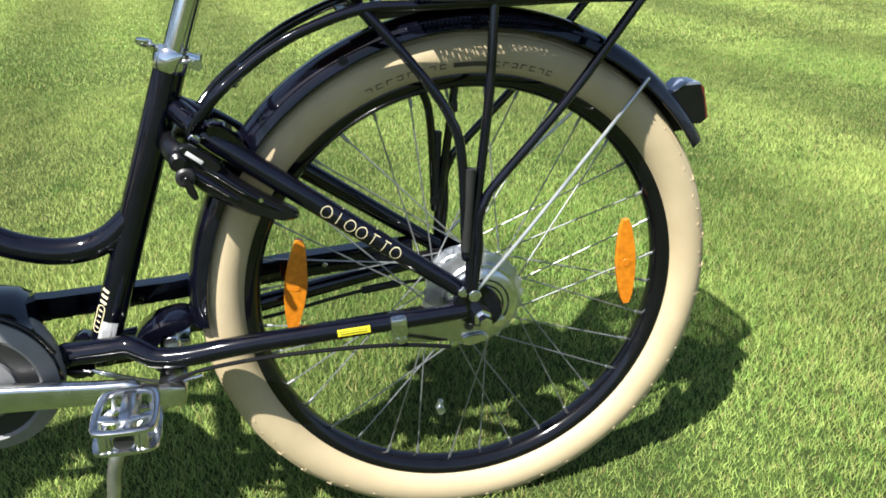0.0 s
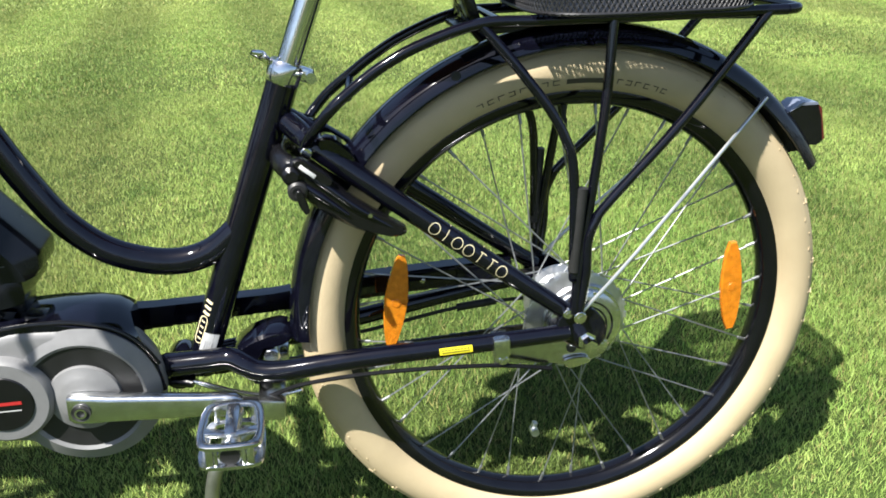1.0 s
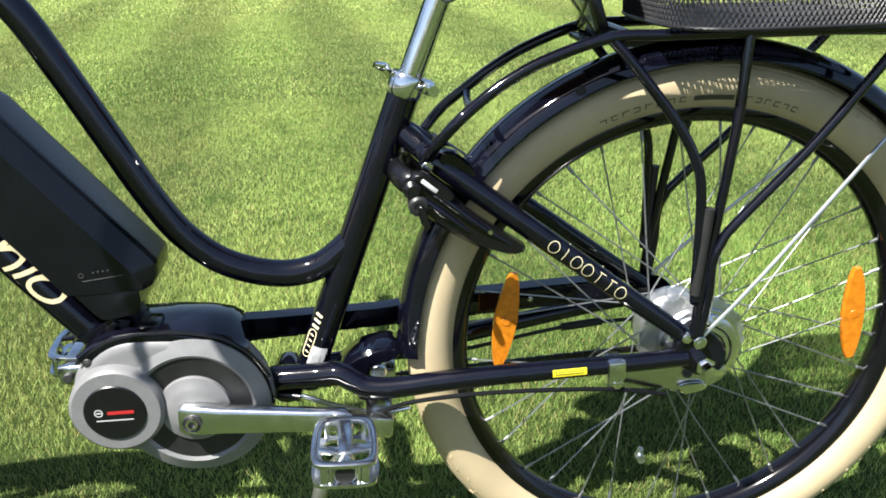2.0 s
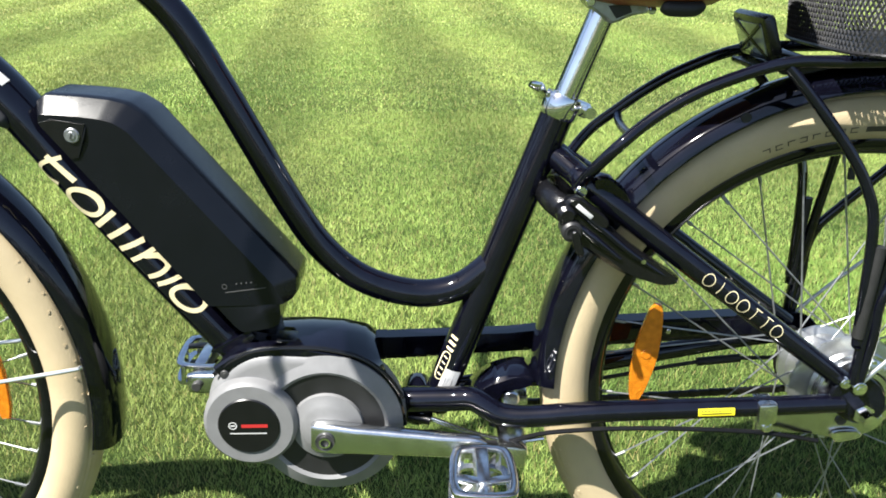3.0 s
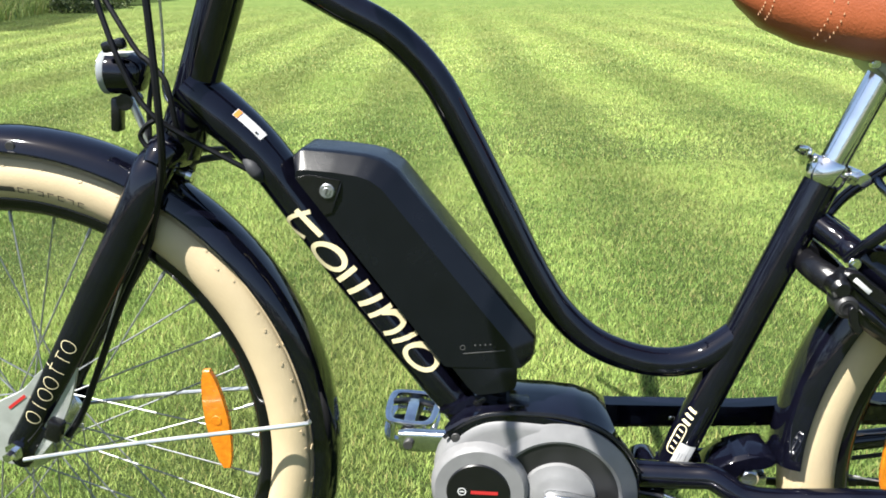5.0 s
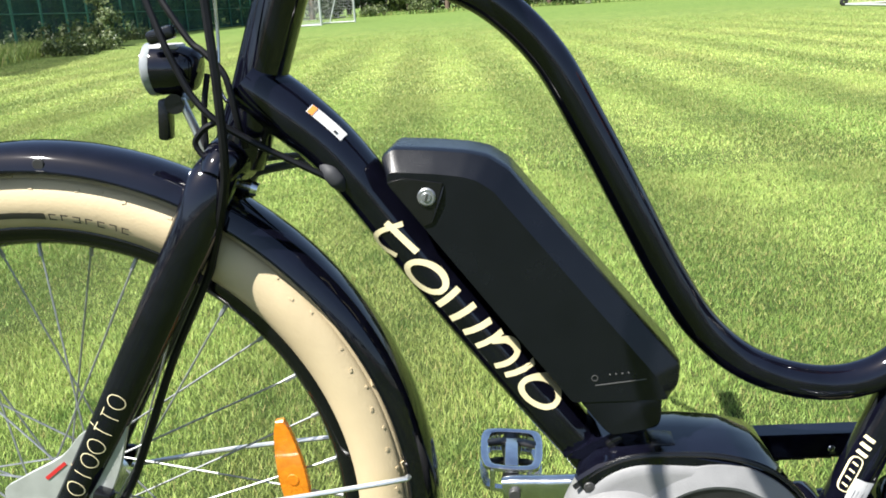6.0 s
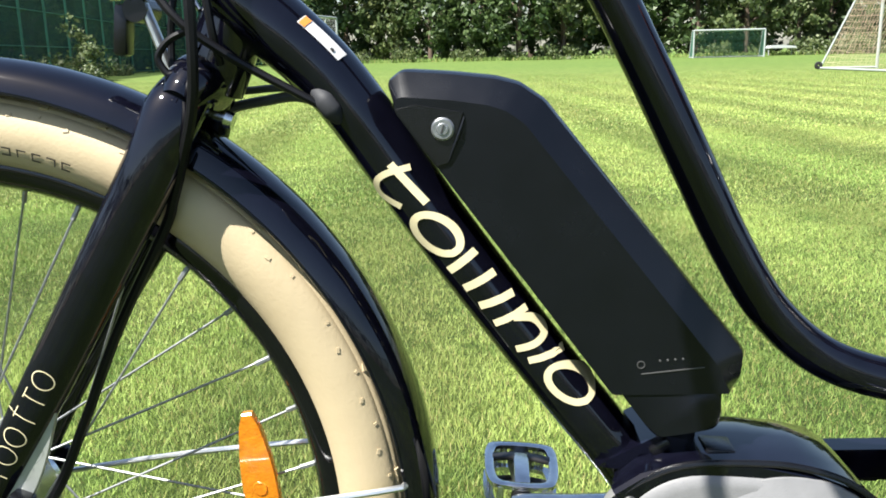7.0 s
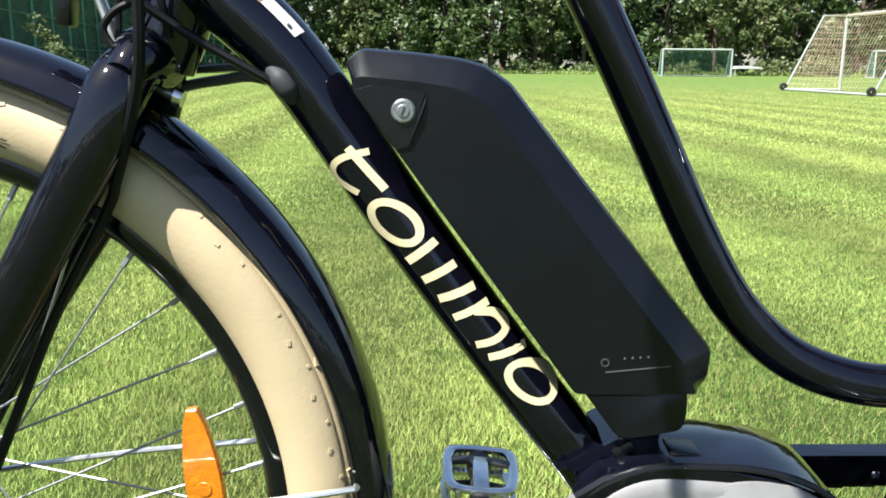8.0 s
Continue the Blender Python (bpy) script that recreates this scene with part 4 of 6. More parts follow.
# frame lock: a horseshoe round the wheel below the seat stays
def build_lock():
    near = [(-0.300, -0.060, 0.2040), (-0.330, -0.056, 0.2220), (-0.345, -0.036, 0.2300), (-0.349, 0.0, 0.2330)]
    pts = near + [(x, -y, z) for x, y, z in near[-2::-1]]
    lk = part("frame_lock", sweep(pts, [0.010, 0.014, 0.013, 0.012, 0.013, 0.014, 0.010], 16, 5, 0.7), SATIN, bike, "black horseshoe frame lock round the rear wheel")
    arm = [(-0.3303, 0.2420), (-0.3170, 0.2350), (-0.2987, 0.2200), (-0.2634, 0.1890), (-0.2190, 0.1580), (-0.2115, 0.1520), (-0.2150, 0.1455), (-0.2290, 0.1440), (-0.2450, 0.1490), (-0.2660, 0.1560), (-0.2920, 0.1720),
           (-0.3128, 0.1870), (-0.3260, 0.2010), (-0.3350, 0.2120), (-0.3370, 0.2280)]
    for s in (-1, 1):
        part("lock_arm", plate(round_outline(arm, 3), s * 0.0790, s * 0.0560, 0.0055), SATIN, lk)
    part("lock_ridge", sweep([(-0.3270, -0.0790, 0.2330), (-0.3000, -0.0805, 0.2120), (-0.2640, -0.0800, 0.1815), (-0.2230, -0.0770, 0.1530)], [0.0030, 0.0042, 0.0036, 0.0015], 10, 5), BLACK, lk)
    part("lock_ridge", sweep([(-0.3250, -0.0785, 0.2160), (-0.3040, -0.0800, 0.1990), (-0.2760, -0.0795, 0.1760)], [0.0025, 0.0045, 0.0020], 10, 5), BLACK, lk)
    part("lock_shoulder", plate(round_outline([(-0.3340, 0.2400), (-0.3230, 0.2440), (-0.3080, 0.2340), (-0.2900, 0.2180), (-0.2960, 0.2100), (-0.3170, 0.2260)], 3), -0.0845, -0.070, 0.0030), SATIN, lk)
    part("lock_lobe", disc(-0.3335, 0.2250, 0.0105, -0.0860, -0.060, 0.004, 24), SATIN, lk)
    part("lock_barrel", disc(-0.3285, 0.2090, 0.0108, -0.0900, -0.060, 0.0025, 24), DARK_GREY, lk)
    part("barrel_ring", lathe([(0.0050, -0.0912), (0.0066, -0.0912), (0.0066, -0.088), (0.0050, -0.088)], -0.3285, 0, 0.2090, 20), DARK_GREY, lk)
    part("lock_key_head", plate(round_outline([(-0.3300, 0.2110), (-0.3240, 0.2120), (-0.3185, 0.1960), (-0.3170, 0.1885), (-0.3215, 0.1860), (-0.3275, 0.1950)], 3), -0.0975, -0.0925, 0.0015), SATIN, lk, "black plastic key in the lock")
    part("lock_label", box((-0.3165, -0.0850, 0.2300), (0.0205, 0.0012, 0.0045), pose(0, 0, 0, 0, 40, 0), 0.0004), WHITE, lk)
    for x, y, z in ((-0.2520, -0.0795, 0.1740),):
        part("lock_screw", sweep([(x, y, z), (x, y - 0.003, z)], 0.0026, 10, 1), CHROME, lk)
    part("stay_bracket", plate(round_outline([(-0.3040, 0.2560), (-0.2880, 0.2580), (-0.2700, 0.2440), (-0.2640, 0.2280), (-0.2820, 0.2260), (-0.3000, 0.2400)], 3), -0.0580, -0.030, 0.003), BLACK, lk)
    return lk


build_lock()

# roller brake, its arm and clip
bm = lathe([(0.012, -0.069), (0.040, -0.069), (0.0465, -0.0655), (0.0465, -0.0610), (0.0430, -0.0600), (0.0430, -0.0585), (0.0500, -0.0575), (0.0510, -0.0500), (0.012, -0.0500)], 0.006, 0, 0.002, 64)
brake = part("roller_brake", bm, ALLOY, bike, "silver roller brake beside the rear hub")
for r in (0.0260, 0.0335):
    part("brake_groove", lathe([(r, -0.0696), (r + 0.0022, -0.0696), (r + 0.0022, -0.0685), (r, -0.0685)], 0.006, 0, 0.002, 48), DARK_GREY, brake)
for a in (20, 75, 150, 330):
    x, z = 0.006 + 0.0440 * math.cos(radians(a)), 0.002 + 0.0440 * math.sin(radians(a))
    part("brake_rivet", sweep([(x, -0.0640, z), (x, -0.0675, z)], 0.0030, 10, 1), CHROME, brake)
for a in range(0, 360, 15):
    m = Matrix.Translation((0.0005, -0.0450, 0.002)) @ Matrix.Rotation(-radians(a), 4, "Y") @ Matrix.Translation((0.0655, 0, 0))
    b = bmesh.new()
    bmesh.ops.create_cube(b, size=1.0, matrix=m @ Matrix.Diagonal((0.003, 0.0034, 0.0075, 1)))
    part("cooling_tooth", b, HUB_ALLOY, brake, smooth=False)
part("cooling_disc", lathe([(0.030, -0.0475), (0.061, -0.0475), (0.0650, -0.046), (0.0650, -0.043), (0.030, -0.041)], 0.0005, 0, 0.002, 64), HUB_ALLOY, brake)
bm = plate(round_outline([(-0.098, -0.012), (-0.060, -0.006), (-0.020, -0.008), (0.010, -0.004), (0.030, -0.012), (0.036, -0.026), (0.020, -0.040), (-0.010, -0.046), (-0.045, -0.040), (-0.092, -0.034)]), -0.0740, -0.0690, 0.001)
arm = part("brake_arm", bm, DULL_ALLOY, brake)
screw(-0.0130, -0.0220, -0.0765, 0.0062, 0.005, arm, PRINT)
screw(0.0245, -0.0200, -0.0800, 0.0075, 0.008, arm, CHROME)
part("brake_lever", plate(round_outline([(-0.022, -0.036), (0.004, -0.034), (0.010, -0.042), (-0.016, -0.048)]), -0.080, -0.075, 0.001), CHROME, brake)
bm = sweep([(0.0, -0.086, 0.0), (0.0, -0.096, 0.0), (0.0, -0.0965, 0.0), (0.0, -0.112, 0.0), (0.0, -0.1125, 0.0)], [0.0120, 0.0120, 0.0088, 0.0085, 0.004], 6, 1)
bmesh.ops.translate(bm, vec=(-0.0005, 0, -0.003), verts=bm.verts)
part("axle_nut", bm, CHROME, bike)
bm = sweep([(0.0, 0.086, 0.0), (0.0, 0.098, 0.0)], 0.0115, 6, 1)
part("axle_nut", bm, CHROME, bike)
bm = box((-0.1055, -0.0815, -0.0020), (0.0215, 0.0290, 0.0260), pose(0, 0, 0, 0, -2, 0), 0.004)
box((-0.1040, -0.0815, -0.0230), (0.0190, 0.0120, 0.0200), None, 0.003, bm)
clip = part("brake_clip", bm, DULL_ALLOY, bike, "silver clip holding the brake arm")
screw(-0.1030, -0.0205, -0.0925, 0.0060, 0.008, clip)

# chain guard on the right, chain, sprocket
GUARD = [(-0.560, 0.030), (-0.5234, 0.0290), (-0.3773, 0.0325), (-0.2388, 0.0463), (-0.100, 0.0520), (-0.060, 0.052)]
bm = loft([[(x, y, z) for x, z in GUARD + [(x, z - 0.025) for x, z in GUARD[::-1]]] for y in (0.046, 0.048, 0.066, 0.068)])
cg = part("chain_guard", bm, BLACK, bike, "narrow black chain guard")
for x, z in ((-0.455, 0.014), (-0.30, 0.024), (-0.18, 0.032)):
    screw(x, z, 0.0450, 0.0035, 0.003, cg)
bm = bmesh.new()
for (x0, z0), (x1, z1) in (((-0.555, 0.000), (-0.020, 0.030)), ((-0.545, -0.078), (-0.015, -0.053))):
    n = int(math.hypot(x1 - x0, z1 - z0) / 0.0127)
    for k in range(n):
        f = (k + 0.5) / n
        box((x0 + (x1 - x0) * f, 0.0525, z0 + (z1 - z0) * f), (0.0135, 0.0075 if k % 2 else 0.0055, 0.0085), None, 0.0012, bm)
part("chain", bm, CHAIN, bike, "dark oiled drive chain", kind="stuff")
bm = lathe([(0.014, 0.050), (0.040, 0.050), (0.0415, 0.0525), (0.040, 0.055), (0.014, 0.055)], 0, 0, -0.012, 40)
part("sprocket", bm, CHAIN, bike)
bm = lathe([(0.014, 0.050), (0.034, 0.050), (0.0355, 0.0525), (0.034, 0.055), (0.014, 0.055)], CX, 0, CZ, 40)
part("chainring", bm, CHAIN, bike)
part("gear_cable", sweep([(-0.500, 0.045, -0.040), (-0.30, 0.066, -0.048), (-0.160, 0.074, -0.030), (-0.100, 0.078, -0.024), (-0.030, 0.070, -0.018)], 0.0027, 8, 6), RUBBER, bike)
part("cable_sleeve", sweep([(-0.130, 0.0765, -0.0265), (-0.075, 0.0765, -0.0215)], 0.0055, 10, 1), RUBBER, bike)
part("brake_cable", sweep([(-0.520, -0.030, -0.060), (-0.470, -0.034, -0.056), (-0.400, -0.058, -0.056), (-0.340, -0.070, -0.036), (-0.245, -0.082, -0.0245), (-0.120, -0.088, -0.027), (-0.040, -0.082, -0.044)], 0.0028, 8, 6), CABLE, bike)
part("loose_cable", sweep([(-0.485, -0.030, -0.034), (-0.4603, -0.040, -0.0415), (-0.4281, -0.046, -0.052), (-0.3963, -0.056, -0.0585), (-0.345, -0.066, -0.046)], 0.0026, 8, 6), DULL_ALLOY, bike)
part("brake_rod", sweep([(-0.478, -0.036, -0.0340), (-0.4560, -0.043, -0.0385), (-0.4240, -0.049, -0.0480), (-0.3950, -0.057, -0.0520)], 0.0022, 8, 4), DULL_ALLOY, bike)
part("rod_sleeve", sweep([(-0.500, -0.032, -0.0365), (-0.480, -0.036, -0.0375), (-0.4740, -0.038, -0.0385)], 0.0056, 12, 2), SATIN, bike)

# stand, its plate and the small cover behind the bottom bracket
bm = plate(round_outline([(-0.428, -0.024), (-0.418, -0.006), (-0.395, 0.008), (-0.366, 0.013), (-0.352, 0.004), (-0.362, -0.004), (-0.386, -0.010), (-0.402, -0.026)]), -0.026, 0.026, 0.004)
part("stand_bridge", bm, BLACK, bike)
bm = disc(-0.3800, -0.0200, 0.0105, -0.024, 0.024, 0.002, 20)
box((-0.3740, 0, -0.0260), (0.030, 0.034, 0.014), None, 0.003, bm)
st = part("stand_head", bm, ALLOY, bike, "silver stand fixing under the chain stays")
part("stand_post", sweep([(-0.385, -0.004, -0.024), (-0.396, -0.018, -0.060)], 0.010, 14, 1), DARK_GREY, st)
part("stand_block", box((-0.3830, -0.050, -0.0640), (0.034, 0.056, 0.028), pose(0, 0, 0, 0, 8, 0), 0.004), ALLOY, st)
part("stand_leg", sweep([(-0.386, -0.060, -0.070), (-0.418, -0.080, -0.090), (-0.446, -0.095, -0.112), (-0.457, -0.100, -0.136), (-0.464, -0.102, -0.173), (-0.478, -0.106, -0.250), (-0.493, -0.110, -HUB + 0.006)],
                        [0.010, 0.0095, 0.009, 0.0088, 0.0085, 0.0085, 0.009], 14, 5), material("polished_stand", (0.42, 0.42, 0.40), 0.30, 0.9, vary=0.2, scale=60), st, "grey alloy stand leg reaching to the grass")
part("stand_foot", sweep([(-0.491, -0.1095, -HUB + 0.024), (-0.493, -0.110, -HUB + 0.002)], [0.012, 0.014], 14, 1), RUBBER, st)

# head lamp, its bracket, reflector
LY = -0.016
bm = sweep([(-1.0235, -0.012, 0.4155), (-1.0275, -0.012, 0.4163), (-1.0410, -0.012, 0.4175), (-1.0605, -0.012, 0.4183), (-1.0640, -0.012, 0.4183)], [0.010, 0.0170, 0.0208, 0.0220, 0.0210], 28, 3)
hl = part("head_lamp", bm, BLACK, bike, "round black front lamp with a silver rim")
part("lamp_rim", sweep([(-1.0605, -0.012, 0.4185), (-1.0625, -0.012, 0.4185), (-1.0670, -0.012, 0.4185), (-1.0685, -0.012, 0.4185)], [0.0218, 0.0227, 0.0227, 0.0210], 32, 1), LENS, hl)
part("lamp_band", box((-1.0500, -0.012, 0.4366), (0.026, 0.024, 0.0060), None, 0.003), WHITE, hl)
part("lamp_bracket", sweep([(-1.0180, LY, 0.328), (-1.0239, LY, 0.3382), (-1.0322, LY, 0.3628), (-1.0425, LY, 0.3925)], 0.0036, 10, 4, 1.5), GALV, hl)
part("lamp_foot", sweep([(-1.047, -0.022, 0.3890), (-1.047, 0.006, 0.3890)], 0.0088, 16, 1), SATIN, hl)
part("front_reflector", box((-1.0600, -0.012, 0.3755), (0.0105, 0.016, 0.036), pose(0, 0, 0, 0, 7, 0), 0.003), SATIN, hl)

part("cable_clip", box((-1.0450, -0.0330, 0.4470), (0.024, 0.012, 0.011), pose(0, 0, 0, 0, -14, 0), 0.003), SATIN, bike, "black clip bundling the cables above the lamp")
# handlebar cables running down past the head tube
for pts, r in (([(-1.062, -0.030, 0.50), (-1.0425, -0.040, 0.445), (-1.0314, -0.042, 0.4163), (-1.0212, -0.043, 0.3953), (-1.0042, -0.044, 0.3758), (-0.9792, -0.038, 0.3570), (-0.9607, -0.034, 0.3454), (-0.9400, -0.032, 0.3337), (-0.9192, -0.030, 0.3220), (-0.9130, -0.029, 0.3174)], 0.0031),
               ([(-1.060, -0.020, 0.50), (-1.0252, -0.030, 0.4444), (-1.0118, -0.032, 0.4315), (-0.9966, -0.034, 0.4144), (-0.9915, -0.036, 0.3977), (-0.988, -0.036, 0.370), (-0.986, -0.030, 0.350)], 0.0030),
               ([(-1.000, -0.050, 0.54), (-0.996, -0.056, 0.46), (-0.994, -0.060, 0.39), (-0.998, -0.056, 0.33), (-1.012, -0.047, 0.2870), (-1.0240, -0.040, 0.2570), (-1.0340, -0.036, 0.2350), (-1.0740, -0.037, 0.1630), (-1.1080, -0.038, 0.0890), (-1.1310, -0.041, 0.0390), (-1.1480, -0.050, 0.0120)], 0.0040),
               ([(-1.008, -0.030, 0.3733), (-1.0200, -0.030, 0.3680), (-1.0280, -0.030, 0.3600), (-1.0295, -0.030, 0.3531), (-1.0228, -0.030, 0.3432), (-1.0120, -0.030, 0.3370)], 0.0027),
               ([(-1.018, -0.012, 0.412), (-1.0205, -0.020, 0.3904), (-1.0232, -0.020, 0.3691), (-1.0219, -0.024, 0.343), (-1.010, -0.030, 0.330)], 0.0028),
               ([(-1.004, 0.030, 0.312), (-0.9965, 0.030, 0.3182), (-0.9694, 0.030, 0.3231), (-0.9476, 0.028, 0.3254), (-0.925, 0.026, 0.320)], 0.0040),
               ([(-1.004, 0.026, 0.335), (-0.9928, 0.030, 0.3304), (-0.959, 0.030, 0.3321), (-0.930, 0.028, 0.328)], 0.0030)):
    part("cable", sweep(pts, r, 8, 8), GREY_CABLE if pts[0][1] > 0.02 else CABLE, bike)
part("bare_cable", sweep([(-1.007, 0.0, 0.50), (-1.0085, 0.0, 0.4448), (-1.0104, -0.006, 0.4022), (-1.0040, -0.012, 0.388)], 0.0016, 8, 6), DULL_ALLOY, bike, "pale cable in front of the head tube")
part("crown_nut", sweep([(-1.0300, LY, 0.3260), (-1.0420, LY, 0.3255)], 0.0060, 12, 1), CHROME, bike)
bm = sweep([(-0.922, -0.024, 0.331), (-0.915, -0.0295, 0.3245), (-0.909, -0.0295, 0.3165), (-0.905, -0.025, 0.309)], [0.0040, 0.0072, 0.0070, 0.003], 14, 5, 0.8)
part("cable_port", bm, material("grey_port_rubber", (0.028, 0.029, 0.033), 0.6, vary=0.1, scale=80, spec=0.3), bike, "dark grey cable entry on the down tube")
bm = sweep([(-1.008, LY, 0.318), (-0.990, LY, 0.312), (-0.9895, LY, 0.312), (-0.984, LY, 0.310)], [0.0036, 0.0036, 0.0066, 0.0060], 14, 1)
part("crown_bolt", bm, DULL_ALLOY, bike)

# front brake arm, pale alloy plates by the fork end
bm = plate(round_outline([(-1.2574, 0.0293), (-1.2355, 0.0480), (-1.1917, 0.0707), (-1.1648, 0.0958), (-1.1243, 0.1074), (-1.1282, 0.0801), (-1.1435, 0.0414), (-1.1704, -0.0014), (-1.2011, -0.0249), (-1.2369, -0.0198)]), FY - 0.052, FY - 0.048, 0.001)
fb = part("front_brake", bm, material("pale_brake_alloy", (0.42, 0.44, 0.42), 0.42, 0.5, vary=0.1, scale=60), bike, "silver front roller brake plate with printed bars")
part("brake_print", box((-1.2001, FY - 0.0525, 0.0551), (0.027, 0.0006, 0.0036), pose(0, 0, 0, 0, -37, 0), 0), RED, fb)
part("brake_cable_end", box((-1.1561, FY - 0.058, 0.0252), (0.018, 0.014, 0.026), pose(0, 0, 0, 0, 20, 0), 0.003), SATIN, fb)

# decals
place0 = on_curve(DOWN, DOWN_R, 1.28)


def place(s, q):
    """The emblem climbs round the tube a little from its upper to its lower end."""
    return place0(s, q - 0.0040 + (s - 0.185) * 0.066)


W = 0.0056


def emblem_piece(name, pts, k=1.0, closed=False, sub=3):
    part(name, stroke(pts, W * k, place, None, closed, sub), DECAL, down_tube)


# the maker's cream emblem on the down tube: a crossed hook, rings, bars and an arch
emblem_piece("emblem_bar", [(0.1690, 0.0060), (0.2065, 0.0085)])
emblem_piece("emblem_hook", [(0.1790, 0.0155), (0.1730, 0.0000), (0.1740, -0.0105), (0.1830, -0.0145), (0.1985, -0.0075)], 0.85, sub=5)
for s0 in (0.2290, 0.3780):
    emblem_piece("emblem_ring", [(s0 + 0.0178 * math.cos(a) + 0.004 * math.sin(a), -0.0005 + 0.0118 * math.sin(a)) for a in np.linspace(0, 2 * math.pi, 13)[:-1]], 1.0, True, 4)
for k in range(3):
    emblem_piece("emblem_bar", [(0.2555 + 0.0210 * k, 0.0125), (0.2560 + 0.0170 * k, -0.0115)], 1.1)
emblem_piece("emblem_bar", [(0.3125, 0.0125), (0.3070, -0.0120)])
emblem_piece("emblem_arch", [(0.3115, 0.0020), (0.3220, 0.0110), (0.3350, 0.0105), (0.3370, 0.0010), (0.3320, -0.0125)], sub=5)
emblem_piece("emblem_bar", [(0.3550, 0.0125), (0.3445, -0.0115)])


def thin_emblem(pts, radius, start, span, height, parent, flat=1.0):
    """The maker's thin cream emblem: small rings and bars along a tube."""
    pl0 = on_curve(pts, radius, flat)

    def pl(s, q):
        return pl0(s + start, q)
    bm = bmesh.new()
    w, n = span / 7, 7
    for k in range(n):
        s0 = w * (k + 0.5)
        if k in (0, 2, 3, 6):
            stroke([(s0 + w * 0.40 * math.cos(t), height * 0.42 * math.sin(t)) for t in np.linspace(0, 2 * math.pi, 11)[:-1]], 0.00085, pl, bm, closed=True, sub=3)
        else:
            stroke([(s0, height * 0.75 if k != 5 else height * 0.42), (s0, -height * 0.42)], 0.00085, pl, bm, sub=3)
            if k != 1:
                stroke([(s0 - w * 0.15, height * 0.40), (s0 + w * 0.38, height * 0.40)], 0.00085, pl, bm, sub=2)
    return part("tube_emblem", bm, DECAL, parent)


thin_emblem(STAY(-1), STAY_R, 0.206, 0.112, 0.0160, bike)
thin_emblem(LEG(-1)[::-1], LEG_R[::-1], 0.046, 0.122, 0.0200, bike, 0.64)

# stickers
pl = on_tube(ST0, ST1, 0.0182, 0.0182)
bm = stroke([(0.020, -0.001), (0.060, -0.001)], 0.0185, pl, sub=1)
lab = part("sticker", bm, WHITE, bike, "white barcode sticker on the seat tube")
bm = bmesh.new()
pl2 = on_tube(ST0, ST1, 0.0184, 0.0184, 1.0, 0.0008)
for q in (-0.005, -0.002, 0.0012, 0.0044):
    stroke([(0.034, q), (0.050, q)], 0.0008, pl2, bm, sub=1)
part("sticker_print", bm, material("grey_print", (0.4, 0.4, 0.4), 0.5), lab)
bm = stroke([(0.0440, 0.0085), (0.0440, 0.0150), (0.0600, 0.0158), (0.0770, 0.0150), (0.0770, 0.0085), (0.0600, 0.0078)], 0.0010, pl, closed=True, sub=4)
for k in range(4):
    stroke([(0.0490 + 0.0075 * k, 0.0100), (0.0500 + 0.0075 * k, 0.0140)], 0.0018, pl, bm, sub=2)
for k in range(3):
    stroke([(0.0830 + 0.0078 * k, 0.0075), (0.0845 + 0.0078 * k, 0.0150)], 0.0036, pl, bm, sub=3)
part("seat_tube_print", bm, DECAL, seat_tube)
pl = on_curve(CSTAY, CSTAY_R)
bm = stroke([(0.3340, 0.0010), (0.3735, 0.0010)], 0.0085, pl, sub=6)
ys = part("sticker", bm, YELLOW, bike, "yellow warning sticker on the chain stay")
pl1 = on_curve(CSTAY, CSTAY_R, 1.0, 0.0010)
bm = bmesh.new()
for k in range(9):
    stroke([(0.3368 + 0.0038 * k, 0.0026), (0.3394 + 0.0038 * k, 0.0026)], 0.0010, pl1, bm, sub=2)
stroke([(0.3368, 0.0000), (0.3700, 0.0000)], 0.0008, pl1, bm, sub=6)
part("sticker_print", bm, PRINT, ys)
pl = on_curve(DOWN, DOWN_R, 1.28)
pl1 = on_curve(DOWN, DOWN_R, 1.28, 0.001)
bm = stroke([(0.056, 0.0180), (0.075, 0.0180), (0.092, 0.0180)], 0.0062, pl, sub=4)
ws = part("sticker", bm, WHITE, bike, "white and orange label on the down tube")
bm = stroke([(0.057, 0.0180), (0.062, 0.0180)], 0.0056, pl1, sub=2)
part("sticker_patch", bm, ORANGE_PRINT, ws)
bm = stroke([(0.083, 0.0168), (0.086, 0.0168)], 0.0016, pl1, sub=2)
part("sticker_print", bm, PRINT, ws)


